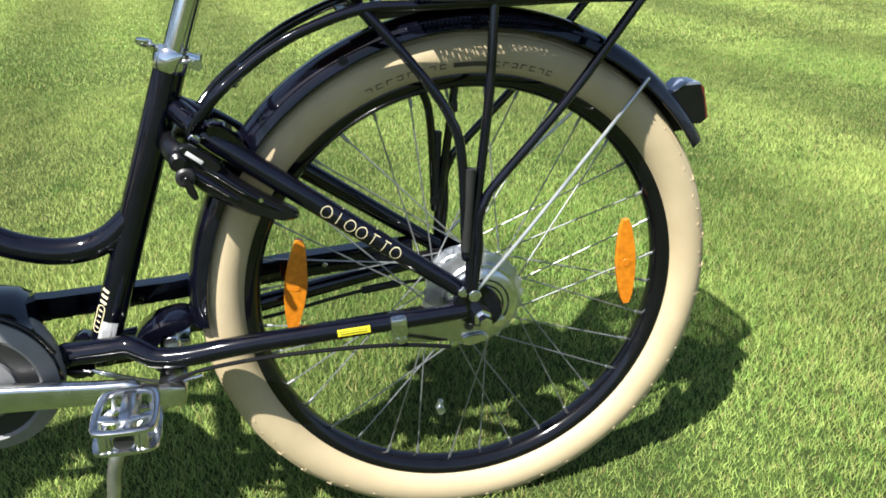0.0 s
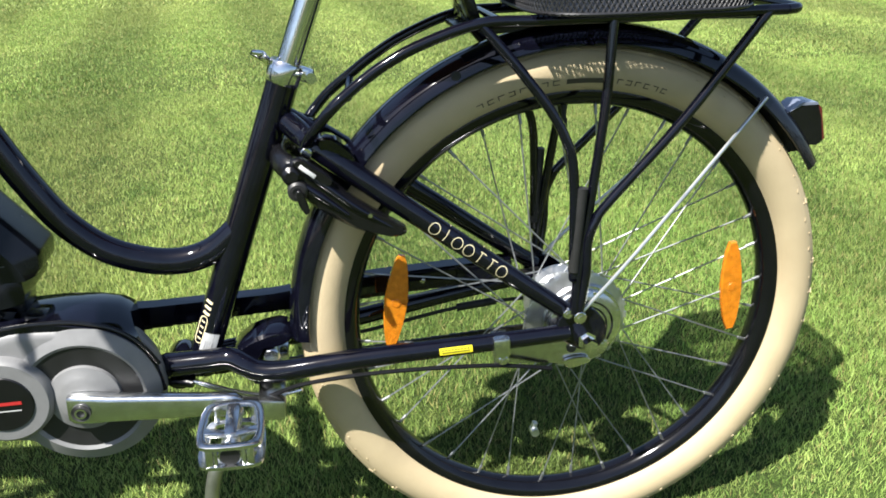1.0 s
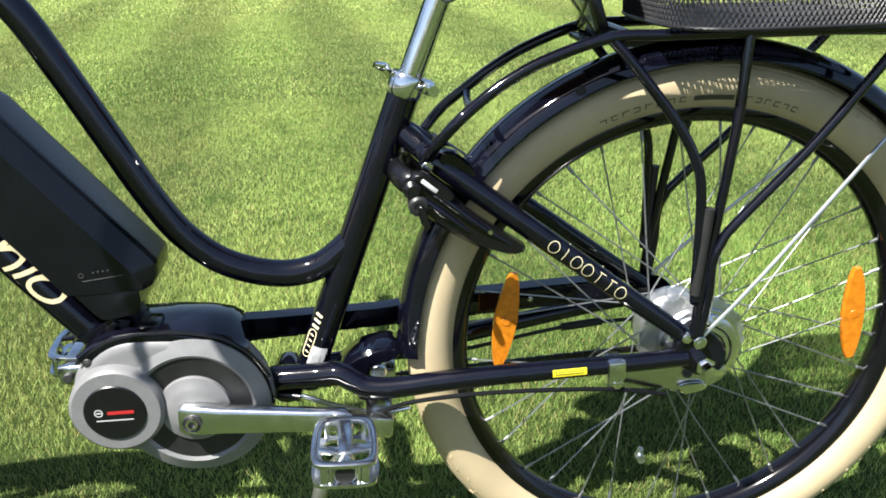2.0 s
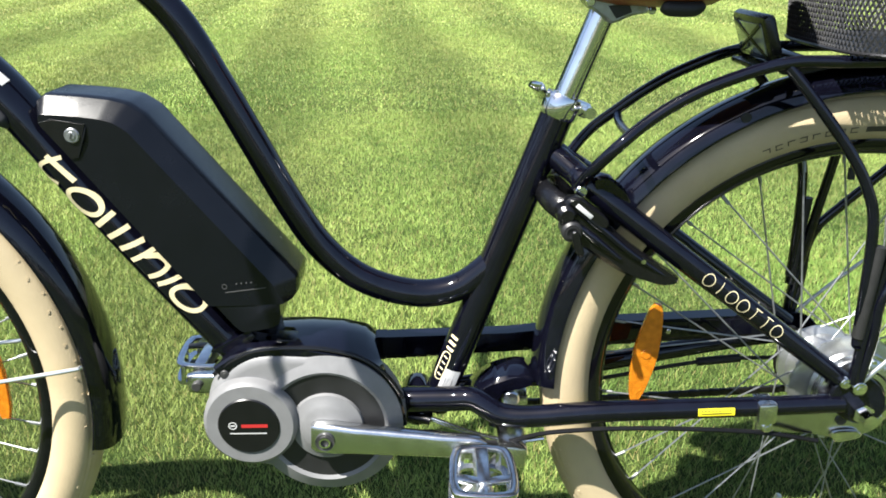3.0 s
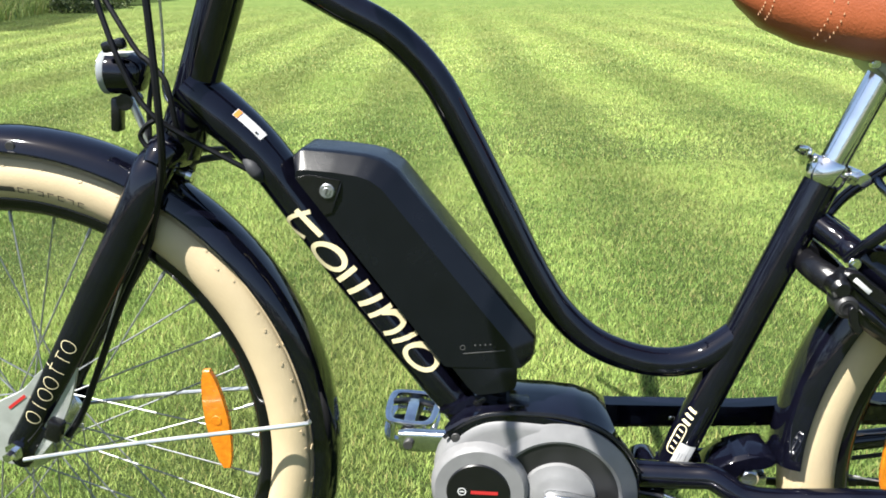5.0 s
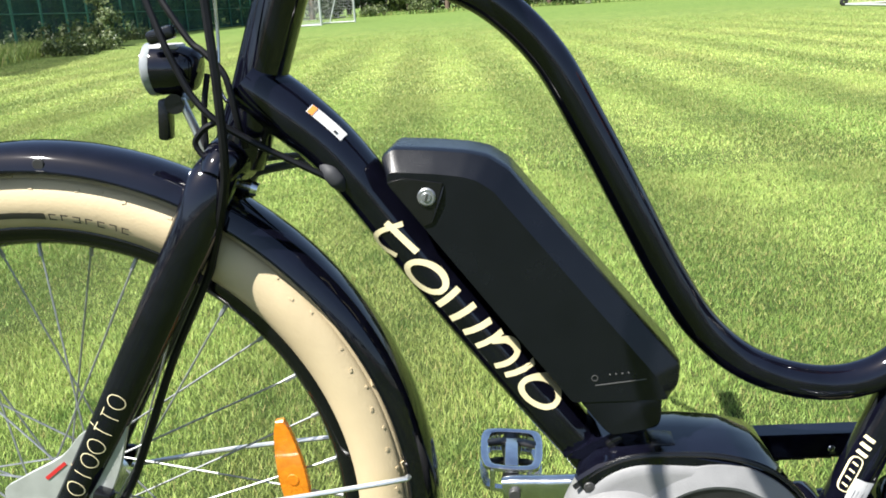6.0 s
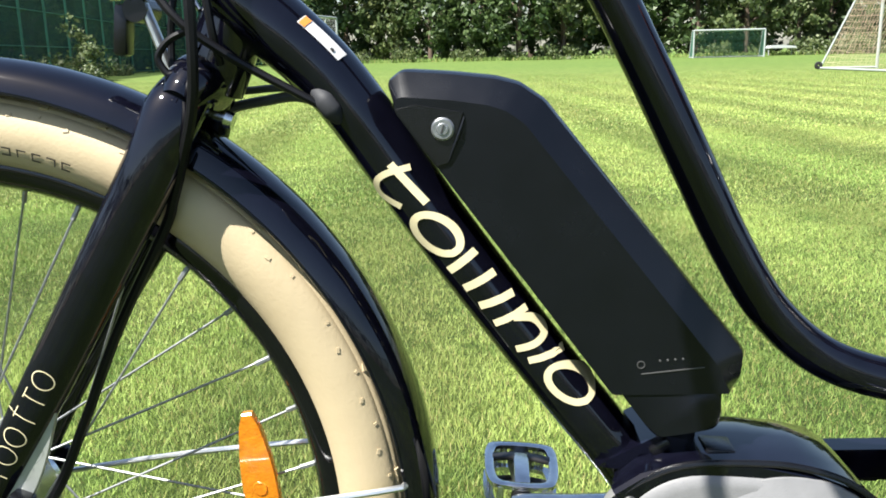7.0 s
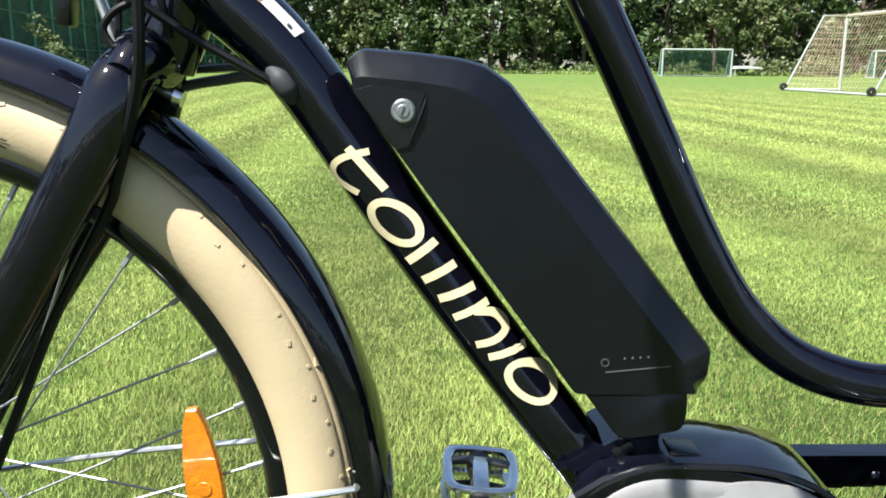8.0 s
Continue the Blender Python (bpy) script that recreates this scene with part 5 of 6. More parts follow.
# ---- wire basket on the carrier ----
def build_basket():
    root = tagged(new("wire_basket"), "black steel mesh basket standing on the rear carrier", "basket")
    root.matrix_world = LEAN @ pose(0.0, 0.0, 0, 0, 0, 1.5)
    x0, x1, y1, z0, z1 = -0.072, 0.180, 0.120, 0.3830, 0.620
    cx, hx = (x0 + x1) / 2, (x1 - x0) / 2

    def rim(z, grow):
        out = []
        n = 48
        for k in range(n):
            a = 2 * math.pi * k / n
            c, s = math.cos(a), math.sin(a)
            out.append((cx + (hx + grow) * math.copysign(abs(c) ** 0.5, c), (y1 + grow) * math.copysign(abs(s) ** 0.5, s), z))
        return out
    steel = material("black_coated_mesh", (0.016, 0.016, 0.018), 0.35, vary=0.2, scale=90)
    for z, g, r, nm in ((z0, 0.0, 0.0022, "base_wire"), (z1, 0.014, 0.0050, "rim_wire")):
        pts = rim(z, g)
        bm = bmesh.new()
        sweep(pts + [pts[0]], r, 8, 1, bm=bm)
        part(nm, bm, steel, root)
    # diamond mesh: two families of slanted strands round the wall, and a mesh floor
    verts, faces = [], []

    def strand(p, q, w):
        p, q = Vector(p), Vector(q)
        t = (q - p).normalized()
        a = t.orthogonal().normalized() * w
        b = t.cross(a.normalized()) * w
        i = len(verts)
        for v in (p, q):
            for k in range(3):
                an = 2 * math.pi * k / 3
                verts.append(v + a * math.cos(an) + b * math.sin(an))
        for k in range(3):
            faces.append((i + k, i + (k + 1) % 3, i + 3 + (k + 1) % 3, i + 3 + k))
    ring = rim(0, 0)
    per = [0.0]
    for k in range(48):
        per.append(per[-1] + (Vector(ring[(k + 1) % 48]) - Vector(ring[k])).length)
    total = per[-1]

    def at(s, z):
        s %= total
        k = max(i for i in range(48) if per[i] <= s)
        f = (s - per[k]) / (per[k + 1] - per[k])
        a, b = Vector(ring[k]), Vector(ring[(k + 1) % 48])
        p = a + (b - a) * f
        g = 1 + 0.10 * (z - z0) / (z1 - z0)
        return Vector((cx + (p.x - cx) * g, p.y * g, z))
    n = 150
    steps = 14
    for d in (-1, 1):
        for k in range(n):
            s = total * k / n
            for j in range(steps):
                za, zb = z0 + (z1 - z0) * j / steps, z0 + (z1 - z0) * (j + 1) / steps
                strand(at(s + d * 0.55 * (za - z0), za), at(s + d * 0.55 * (zb - z0), zb), 0.0011)
    for k in range(40):
        x = x0 + 0.01 + (x1 - x0 - 0.02) * k / 39
        h = y1 * (1 - (abs(x - cx) / hx) ** 4.5) ** (1 / 4.5)
        strand((x, -h, z0), (x, h, z0), 0.0012)
    for k in range(28):
        y = -y1 + 0.006 + (2 * y1 - 0.012) * k / 27
        h = hx * (1 - (abs(y) / y1) ** 4.5) ** (1 / 4.5)
        strand((cx - h, y, z0), (cx + h, y, z0), 0.0012)
    me = bpy.data.meshes.new("wire_mesh")
    me.from_pydata([(v.x, v.y, v.z + HUB) for v in verts], [], faces)
    me.materials.append(steel)
    ob = new("wire_mesh", me)
    ob.parent = root
    tagged(ob, kind="stuff")
    return root


build_basket()

# ---- ground ----
STRIPE_TURN = radians(5.7)


def lawn_nodes(m, blade=False):
    m.use_nodes = True
    n, l = m.node_tree.nodes, m.node_tree.links
    p = n["Principled BSDF"]
    p.inputs["Roughness"].default_value = 0.6 if blade else 0.9
    p.inputs["Specular IOR Level"].default_value = 0.35 if blade else 0.1
    geo = n.new("ShaderNodeNewGeometry")

    def noise_at(scale, detail=4, stretch=None):
        t = n.new("ShaderNodeTexNoise")
        t.inputs["Scale"].default_value = scale
        t.inputs["Detail"].default_value = detail
        if stretch:
            mp = n.new("ShaderNodeMapping")
            mp.inputs["Rotation"].default_value = (0, 0, -STRIPE_TURN)
            mp.inputs["Scale"].default_value = stretch
            l.new(geo.outputs["Position"], mp.inputs["Vector"])
            l.new(mp.outputs["Vector"], t.inputs["Vector"])
        else:
            l.new(geo.outputs["Position"], t.inputs["Vector"])
        return t.outputs["Fac"]

    def ramp(v, a, b):
        r = n.new("ShaderNodeMapRange")
        r.inputs["From Min"].default_value = a
        r.inputs["From Max"].default_value = b
        l.new(v, r.inputs["Value"])
        return r.outputs["Result"]

    def mix(f, a, b):
        x = n.new("ShaderNodeMixRGB")
        for s, v in (("Color1", a), ("Color2", b)):
            if isinstance(v, tuple):
                x.inputs[s].default_value = (*v, 1)
            else:
                l.new(v, x.inputs[s])
        if isinstance(f, float):
            x.inputs["Fac"].default_value = f
        else:
            l.new(f, x.inputs["Fac"])
        return x.outputs["Color"]

    green, yellow, deep = ((0.186, 0.306, 0.064), (0.346, 0.420, 0.118), (0.102, 0.194, 0.036)) if blade else ((0.128, 0.212, 0.044), (0.232, 0.280, 0.080), (0.078, 0.140, 0.028))
    # mowing lines: broad bands along the field, broken up by noise
    mp = n.new("ShaderNodeMapping")
    mp.inputs["Rotation"].default_value = (0, 0, -STRIPE_TURN)
    l.new(geo.outputs["Position"], mp.inputs["Vector"])
    wv = n.new("ShaderNodeTexWave")
    wv.wave_type, wv.bands_direction, wv.wave_profile = "BANDS", "X", "SIN"
    wv.inputs["Scale"].default_value = 0.294
    wv.inputs["Distortion"].default_value = 1.7
    wv.inputs["Detail"].default_value = 1.5
    wv.inputs["Detail Scale"].default_value = 0.7
    l.new(mp.outputs["Vector"], wv.inputs["Vector"])
    col = mix(ramp(noise_at(0.9, 5, (1.0, 0.35, 1.0)), 0.40, 0.66), green, yellow)
    col = mix(ramp(noise_at(5.0, 5), 0.50, 0.72), col, deep)
    tuft = n.new("ShaderNodeMath")
    tuft.operation = "MULTIPLY"
    tuft.inputs[1].default_value = 0.75
    l.new(ramp(noise_at(30.0, 4), 0.42, 0.70), tuft.inputs[0])
    col = mix(tuft.outputs["Value"], col, yellow)
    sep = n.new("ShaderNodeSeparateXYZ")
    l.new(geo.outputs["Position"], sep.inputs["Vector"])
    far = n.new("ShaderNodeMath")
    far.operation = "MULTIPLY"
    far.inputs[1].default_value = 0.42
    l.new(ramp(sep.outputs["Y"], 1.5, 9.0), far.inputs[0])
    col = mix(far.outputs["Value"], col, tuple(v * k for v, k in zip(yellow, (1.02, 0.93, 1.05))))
    # the far end of the field is greener again
    end = n.new("ShaderNodeMath")
    end.operation = "MULTIPLY"
    end.inputs[1].default_value = 0.60
    l.new(ramp(sep.outputs["Y"], 14.0, 38.0), end.inputs[0])
    col = mix(end.outputs["Value"], col, tuple(v * k for v, k in zip(green, (0.78, 0.86, 0.95))))
    band = ramp(wv.outputs["Fac"], 0.15, 0.85)
    # the mowing lines end where the next piece of the field begins
    wob = n.new("ShaderNodeMath")
    wob.operation = "MULTIPLY_ADD"
    wob.inputs[1].default_value = 8.0
    l.new(noise_at(0.12, 3), wob.inputs[0])
    l.new(sep.outputs["Y"], wob.inputs[2])
    inside = ramp(wob.outputs["Value"], 26.0, 14.0)
    patch = ramp(noise_at(0.5, 5, (0.35, 1.2, 1.0)), 0.05, 0.95)
    bm_ = n.new("ShaderNodeMix")
    bm_.data_type = "FLOAT"
    l.new(inside, bm_.inputs["Factor"])
    l.new(patch, bm_.inputs["A"])
    l.new(band, bm_.inputs["B"])
    band = bm_.outputs["Result"]
    hs = n.new("ShaderNodeHueSaturation")
    br = n.new("ShaderNodeMapRange")
    br.inputs["To Min"].default_value = 0.80 if blade else 0.86
    br.inputs["To Max"].default_value = 1.22 if blade else 1.14
    l.new(band, br.inputs["Value"])
    l.new(br.outputs["Result"], hs.inputs["Value"])
    l.new(col, hs.inputs["Color"])
    col = hs.outputs["Color"]
    if blade:
        rnd = n.new("ShaderNodeHueSaturation")
        r2 = n.new("ShaderNodeMapRange")
        r2.inputs["To Min"].default_value = 0.66
        r2.inputs["To Max"].default_value = 1.32
        l.new(geo.outputs["Random Per Island"], r2.inputs["Value"])
        l.new(r2.outputs["Result"], rnd.inputs["Value"])
        l.new(col, rnd.inputs["Color"])
        dry = n.new("ShaderNodeMath")
        dry.operation = "GREATER_THAN"
        dry.inputs[1].default_value = 0.90
        l.new(geo.outputs["Random Per Island"], dry.inputs[0])
        col = mix(dry.outputs["Value"], rnd.outputs["Color"], (0.37, 0.335, 0.125))
        l.new(col, p.inputs["Base Color"])
        tr = n.new("ShaderNodeBsdfTranslucent")
        l.new(col, tr.inputs["Color"])
        ms = n.new("ShaderNodeMixShader")
        ms.inputs["Fac"].default_value = 0.22
        l.new(p.outputs["BSDF"], ms.inputs[1])
        l.new(tr.outputs["BSDF"], ms.inputs[2])
        l.new(ms.outputs["Shader"], n["Material Output"].inputs["Surface"])
    else:
        # near by, thatch and soil painted darker as shade between blades; farther off the sheet stands for the sward
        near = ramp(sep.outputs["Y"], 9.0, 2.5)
        thatch_shade = n.new("ShaderNodeMath")
        thatch_shade.operation = "MULTIPLY"
        thatch_shade.inputs[1].default_value = 0.90
        l.new(near, thatch_shade.inputs[0])
        # shade between the blades goes into the ground colour here
        col = mix(thatch_shade.outputs["Value"], col, (0.026, 0.036, 0.012))
        col = mix(ramp(noise_at(3.5, 6, (1.0, 0.45, 1.0)), 0.42, 0.70), col, mix(0.55, col, (0.05, 0.095, 0.022)))
        fine = ramp(noise_at(160.0, 3), 0.30, 0.70)
        col = mix(fine, mix(0.45, col, (0.03, 0.045, 0.012)), col)
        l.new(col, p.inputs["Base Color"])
        bp = n.new("ShaderNodeBump")
        bp.inputs["Strength"].default_value = 0.8
        bp.inputs["Distance"].default_value = 0.02
        l.new(noise_at(90.0, 5), bp.inputs["Height"])
        l.new(bp.outputs["Normal"], p.inputs["Normal"])
    return m


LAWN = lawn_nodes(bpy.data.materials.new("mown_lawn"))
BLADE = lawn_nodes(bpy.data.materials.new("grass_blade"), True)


def build_ground():
    """One sheet to the horizon, finer near the bicycle, with a slight unevenness."""
    xs = sorted(set([round(v, 3) for v in np.concatenate([np.linspace(-4, 4, 61), np.array([-900, -400, -200, -120, -80, -50, -30, -18, -10, -6, 6, 10, 18, 30, 50, 80, 120, 200, 400, 900])])]))
    ys = sorted(set([round(v, 3) for v in np.concatenate([np.linspace(-2.5, 6, 61), np.array([-900, -400, -150, -60, -25, -10, -5, 8, 10, 14, 20, 30, 45, 60, 80, 120, 200, 400, 900])])]))
    verts = []
    for y in ys:
        for x in xs:
            h = 0.006 * noise.noise(Vector((x * 1.6, y * 1.6, 0))) if abs(x) < 5 and abs(y) < 7 else 0.0
            verts.append((x, y, h))
    nx = len(xs)
    faces = [(j * nx + i, j * nx + i + 1, (j + 1) * nx + i + 1, (j + 1) * nx + i) for j in range(len(ys) - 1) for i in range(nx - 1)]
    me = bpy.data.meshes.new("ground")
    me.from_pydata(verts, [], faces)
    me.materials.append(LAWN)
    for f in me.polygons:
        f.use_smooth = True
    return tagged(new("ground", me), "sunlit mown lawn with yellowish mowing lines", "lawn", kind="structure")


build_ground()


def build_grass(name, x0, x1, y0, y1, per_m2, length, width, seed, keep=None, corners=5):
    """Blades of cut grass: bent, two-piece, each with a folded tip; farther off one tapered piece or a single point."""
    rng = np.random.default_rng(seed)
    n = int((x1 - x0) * (y1 - y0) * per_m2)
    x, y = rng.uniform(x0, x1, n), rng.uniform(y0, y1, n)
    if keep is not None:
        k = keep(x, y)
        x, y = x[k], y[k]
        n = len(x)
    a = rng.uniform(0, 2 * np.pi, n)
    L = length * rng.uniform(0.55, 1.25, n)
    w = width * rng.uniform(0.6, 1.3, n)
    lean = rng.uniform(0.20, 1.30, n)
    ld = rng.uniform(0, 2 * np.pi, n)
    dx, dy = np.cos(ld) * np.sin(lean), np.sin(ld) * np.sin(lean)
    sx, sy = np.cos(a) * w / 2, np.sin(a) * w / 2
    z0 = np.full(n, -0.004)
    m = corners
    v = np.zeros((n, m, 3))
    v[:, 0] = np.stack([x - sx, y - sy, z0], 1)
    v[:, 1] = np.stack([x + sx, y + sy, z0], 1)
    tx, ty, tz = x + dx * L * 1.05, y + dy * L * 1.05, L * (0.62 + 0.42 * np.cos(lean))
    i = np.arange(n) * m
    if corners == 5:
        mx, my, mz = x + dx * L * 0.4, y + dy * L * 0.4, L * 0.62
        v[:, 2] = np.stack([mx + sx * 0.85, my + sy * 0.85, mz], 1)
        v[:, 3] = np.stack([mx - sx * 0.85, my - sy * 0.85, mz], 1)
        v[:, 4] = np.stack([tx, ty, tz], 1)
        loops = np.stack([i, i + 1, i + 2, i + 3, i + 3, i + 2, i + 4], 1).ravel()
        st = np.stack([np.arange(n) * 7, np.arange(n) * 7 + 4], 1).ravel()
    elif corners == 3:
        v[:, 2] = np.stack([tx, ty, tz], 1)
        loops = np.arange(n * 3)
        st = np.arange(n) * 3
    else:
        v[:, 2] = np.stack([tx + sx * 0.35, ty + sy * 0.35, tz], 1)
        v[:, 3] = np.stack([tx - sx * 0.35, ty - sy * 0.35, tz], 1)
        loops = np.stack([i, i + 1, i + 2, i + 3], 1).ravel()
        st = np.arange(n) * 4
    me = bpy.data.meshes.new(name)
    me.vertices.add(n * m)
    me.vertices.foreach_set("co", v.ravel())
    me.loops.add(len(loops))
    me.loops.foreach_set("vertex_index", loops)
    me.polygons.add(len(st))
    me.polygons.foreach_set("loop_start", st)
    me.update(calc_edges=True)
    me.materials.append(BLADE)
    return tagged(new(name, me), "short mown grass blades, green with dry straw", "grass", kind="stuff")


def wedge(x, y):
    """The stretch of lawn along the bicycle and behind it."""
    wob = 0.30 * np.sin(x * 7.1 + y * 3.7) * np.sin(y * 5.3 - x * 2.9) + 0.25 * np.modf(np.sin(x * 127.1 + y * 311.7) * 4375.5)[0]
    return (x > -1.60 - 0.64 * y + wob) & (x < 1.05 + 0.84 * y + wob) & (x < 5.1 + 0.36 * (y - 4.4) + wob) & (y > -0.26 - 0.2 * x + 0.4 * wob)


def around(x, y):
    """The lawn on the path's side, in a ragged ring about the bicycle."""
    r = np.hypot(x + 0.6, y)
    f = np.abs(np.modf(np.sin(x * 78.2 + y * 37.7) * 4375.5)[0])
    return ~wedge(x, y) & (f < np.clip((5.2 - r) / 3.0, 0, 1))


def thinning(x, y):
    """Blades that grow sparser with distance."""
    f = np.modf(np.sin(x * 91.7 + y * 53.3) * 4375.5)[0]
    return wedge(x, y) & (np.abs(f) < np.clip((27.0 - y) / 19.0, 0, 1))


build_grass("grass", -2.8, 2.5, -0.65, 1.3, 66000, 0.0138, 0.00165, 11, wedge, 4)
build_grass("grass", -4.0, 4.0, 1.3, 3.2, 46000, 0.0140, 0.0027, 12, wedge, 3)
build_grass("grass", -6.0, 5.2, -5.2, 4.0, 2600, 0.020, 0.0075, 15, around, 3)
build_grass("grass", -6.2, 6.4, 3.2, 7.0, 12500, 0.0140, 0.0054, 13, wedge, 3)
build_grass("grass", -19.0, 13.0, 7.0, 27.0, 1500, 0.018, 0.0140, 14, thinning, 3)


# ---- the field's edge: goals, fence, hedge and trees ----
def leaf_material(name, colour, dark, light):
    m = bpy.data.materials.new(name)
    m.use_nodes = True
    n, l = m.node_tree.nodes, m.node_tree.links
    p = n["Principled BSDF"]
    p.inputs["Roughness"].default_value = 0.5
    geo = n.new("ShaderNodeNewGeometry")
    ramp = n.new("ShaderNodeValToRGB")
    ramp.color_ramp.elements[0].color = (*dark, 1)
    ramp.color_ramp.elements[1].color = (*light, 1)
    e = ramp.color_ramp.elements.new(0.5)
    e.color = (*colour, 1)
    l.new(geo.outputs["Random Per Island"], ramp.inputs["Fac"])
    l.new(ramp.outputs["Color"], p.inputs["Base Color"])
    tr = n.new("ShaderNodeBsdfTranslucent")
    l.new(ramp.outputs["Color"], tr.inputs["Color"])
    ms = n.new("ShaderNodeMixShader")
    ms.inputs["Fac"].default_value = 0.3
    l.new(p.outputs["BSDF"], ms.inputs[1])
    l.new(tr.outputs["BSDF"], ms.inputs[2])
    l.new(ms.outputs["Shader"], n["Material Output"].inputs["Surface"])
    return m


LEAF = leaf_material("tree_leaf", (0.058, 0.100, 0.030), (0.034, 0.062, 0.020), (0.105, 0.150, 0.050))
LEAF_PALE = leaf_material("shrub_leaf", (0.092, 0.130, 0.042), (0.055, 0.085, 0.028), (0.165, 0.190, 0.075))


def leaf_mesh(name, centres, sizes, per_clump, leaf, seed, mat):
    """Clumps of small four-cornered leaves, folded along the middle."""
    rng = np.random.default_rng(seed)
    c = np.repeat(np.array(centres), per_clump, axis=0)
    r = np.repeat(np.array(sizes), per_clump)
    n = len(c)
    d = rng.normal(size=(n, 3))
    d /= np.linalg.norm(d, axis=1)[:, None]
    p = c + d * (r * rng.uniform(0.55, 1.08, n))[:, None]
    a = rng.normal(size=(n, 3))
    a /= np.linalg.norm(a, axis=1)[:, None]
    b = np.cross(a, d + 0.3 * rng.normal(size=(n, 3)))
    b /= np.linalg.norm(b, axis=1)[:, None] + 1e-9
    s = (leaf * rng.uniform(0.6, 1.4, n))[:, None]
    v = np.stack([p - a * s, p + b * s * 0.55, p + a * s, p - b * s * 0.55], 1)
    me = bpy.data.meshes.new(name)
    me.vertices.add(n * 4)
    me.vertices.foreach_set("co", v.ravel())
    me.loops.add(n * 4)
    me.loops.foreach_set("vertex_index", np.arange(n * 4))
    me.polygons.add(n)
    me.polygons.foreach_set("loop_start", np.arange(n) * 4)
    me.update(calc_edges=True)
    me.materials.append(mat)
    return me


def build_tree(seed, height, width, low, mat, label):
    """Tapered trunk with limbs and a leafy crown that reaches low, with an uneven outline."""
    rng = random.Random(seed)
    root = tagged(new("tree"), label, "tree", "trees along the field")
    bm = sweep([(0, 0, -0.1), (0.1, 0.05, height * 0.25), (-0.05, 0.1, height * 0.55), (0.1, 0, height * 0.85)], [0.24, 0.19, 0.13, 0.04], 10, 3)
    part("trunk", bm, BARK, root, lift=False)
    for k in range(6):
        a = rng.uniform(0, 6.28)
        z = height * rng.uniform(0.2, 0.6)
        q = width * rng.uniform(0.5, 0.8)
        part("limb", sweep([(0, 0, z), (math.cos(a) * q * 0.5, math.sin(a) * q * 0.5, z + q * 0.35), (math.cos(a) * q, math.sin(a) * q, z + q * 0.5)], [0.08, 0.05, 0.02], 7, 3), BARK, root, lift=False)
    centres, sizes = [], []
    for k in range(120):
        f = rng.random() ** 0.8
        z = low + (height - low) * f
        w = width * (0.55 + 0.45 * math.sin(math.pi * min(1.0, 0.15 + f * 0.85))) * rng.uniform(0.55, 1.1)
        a = rng.uniform(0, 6.28)
        centres.append((math.cos(a) * w, math.sin(a) * w, z))
        sizes.append(rng.uniform(0.35, 0.85))
    me = leaf_mesh("crown", centres, sizes, 34, 0.22, seed, mat)
    ob = new("crown", me)
    ob.parent = root
    return root


def far_row():
    makers = [build_tree(101, 8.5, 2.6, 0.4, LEAF, "broad green tree in the row behind the field"),
              build_tree(102, 10.5, 3.0, 0.9, LEAF, "tall dark green tree in the row behind the field"),
              build_tree(103, 7.5, 2.3, 0.2, LEAF_PALE, "lighter green tree in the row behind the field"),
              build_tree(104, 9.5, 2.8, 0.6, LEAF, "leafy green tree with a full low crown")]
    rng = random.Random(5)
    spots = []
    x = -30.0
    while x < 62:
        spots.append((x, 71 + rng.uniform(-1.5, 1.5)))
        x += rng.uniform(3.2, 4.4)
    x = -34.0
    while x < 66:
        spots.append((x, 77 + rng.uniform(-1.5, 1.5)))
        x += rng.uniform(4.0, 5.2)
    for y in np.arange(20, 70, 4.2):
        spots.append((-22.5 - 0.05 * y + rng.uniform(-0.8, 0.8), y))
    for i, (px, py) in enumerate(spots):
        m = pose(px, py, 0, 0, 0, rng.uniform(0, 360)) @ Matrix.Scale(rng.uniform(0.88, 1.18), 4)
        if i < 4:
            makers[i].matrix_world = m
        else:
            copy_thing(makers[rng.choice([0, 0, 1, 2, 3, 3])], m).scale = (m.to_scale())


far_row()


def build_hedge(a, b, height, seed, per_m):
    """The thicket behind the trees and round the field: one dense uneven mass of leaves."""
    rng = random.Random(seed)
    a, b = Vector((*a, 0)), Vector((*b, 0))
    n = int((b - a).length * per_m)
    centres, sizes = [], []
    for k in range(n):
        p = a.lerp(b, rng.random())
        z = height * rng.random() ** 0.9
        centres.append((p.x + rng.uniform(-0.6, 0.6), p.y + rng.uniform(-0.6, 0.6), z))
        sizes.append(rng.uniform(0.6, 1.2))
    me = leaf_mesh("thicket", centres, sizes, 26, 0.30, seed, LEAF)
    return tagged(new("thicket", me), "dense dark green thicket behind the trees and round the field", "hedge", kind="stuff")


build_hedge((-40, 82), (72, 82), 10, 301, 9)
build_hedge((-25.5, 14), (-27, 80), 9, 302, 9)
# unseen hedges added beside and behind the path, to darken the black paint's reflections
build_hedge((-25.5, 14), (-48, -62), 9, 303, 6)
build_hedge((-48, -62), (78, -68), 10, 304, 7)
build_hedge((78, -68), (72, 82), 10, 305, 5)


def build_shrub(seed, r, h, mat, label):
    rng = random.Random(seed)
    centres, sizes = [], []
    for k in range(26):
        a, q = rng.uniform(0, 6.28), r * rng.random() ** 0.5
        centres.append((math.cos(a) * q, math.sin(a) * q, h * rng.uniform(0.1, 1.0) * (1 - 0.5 * q / r)))
        sizes.append(rng.uniform(0.18, 0.38))
    me = leaf_mesh("shrub", centres, sizes, 60, 0.07, seed, mat)
    return tagged(new("shrub", me), label, "shrub", "shrubs at the field's edge")


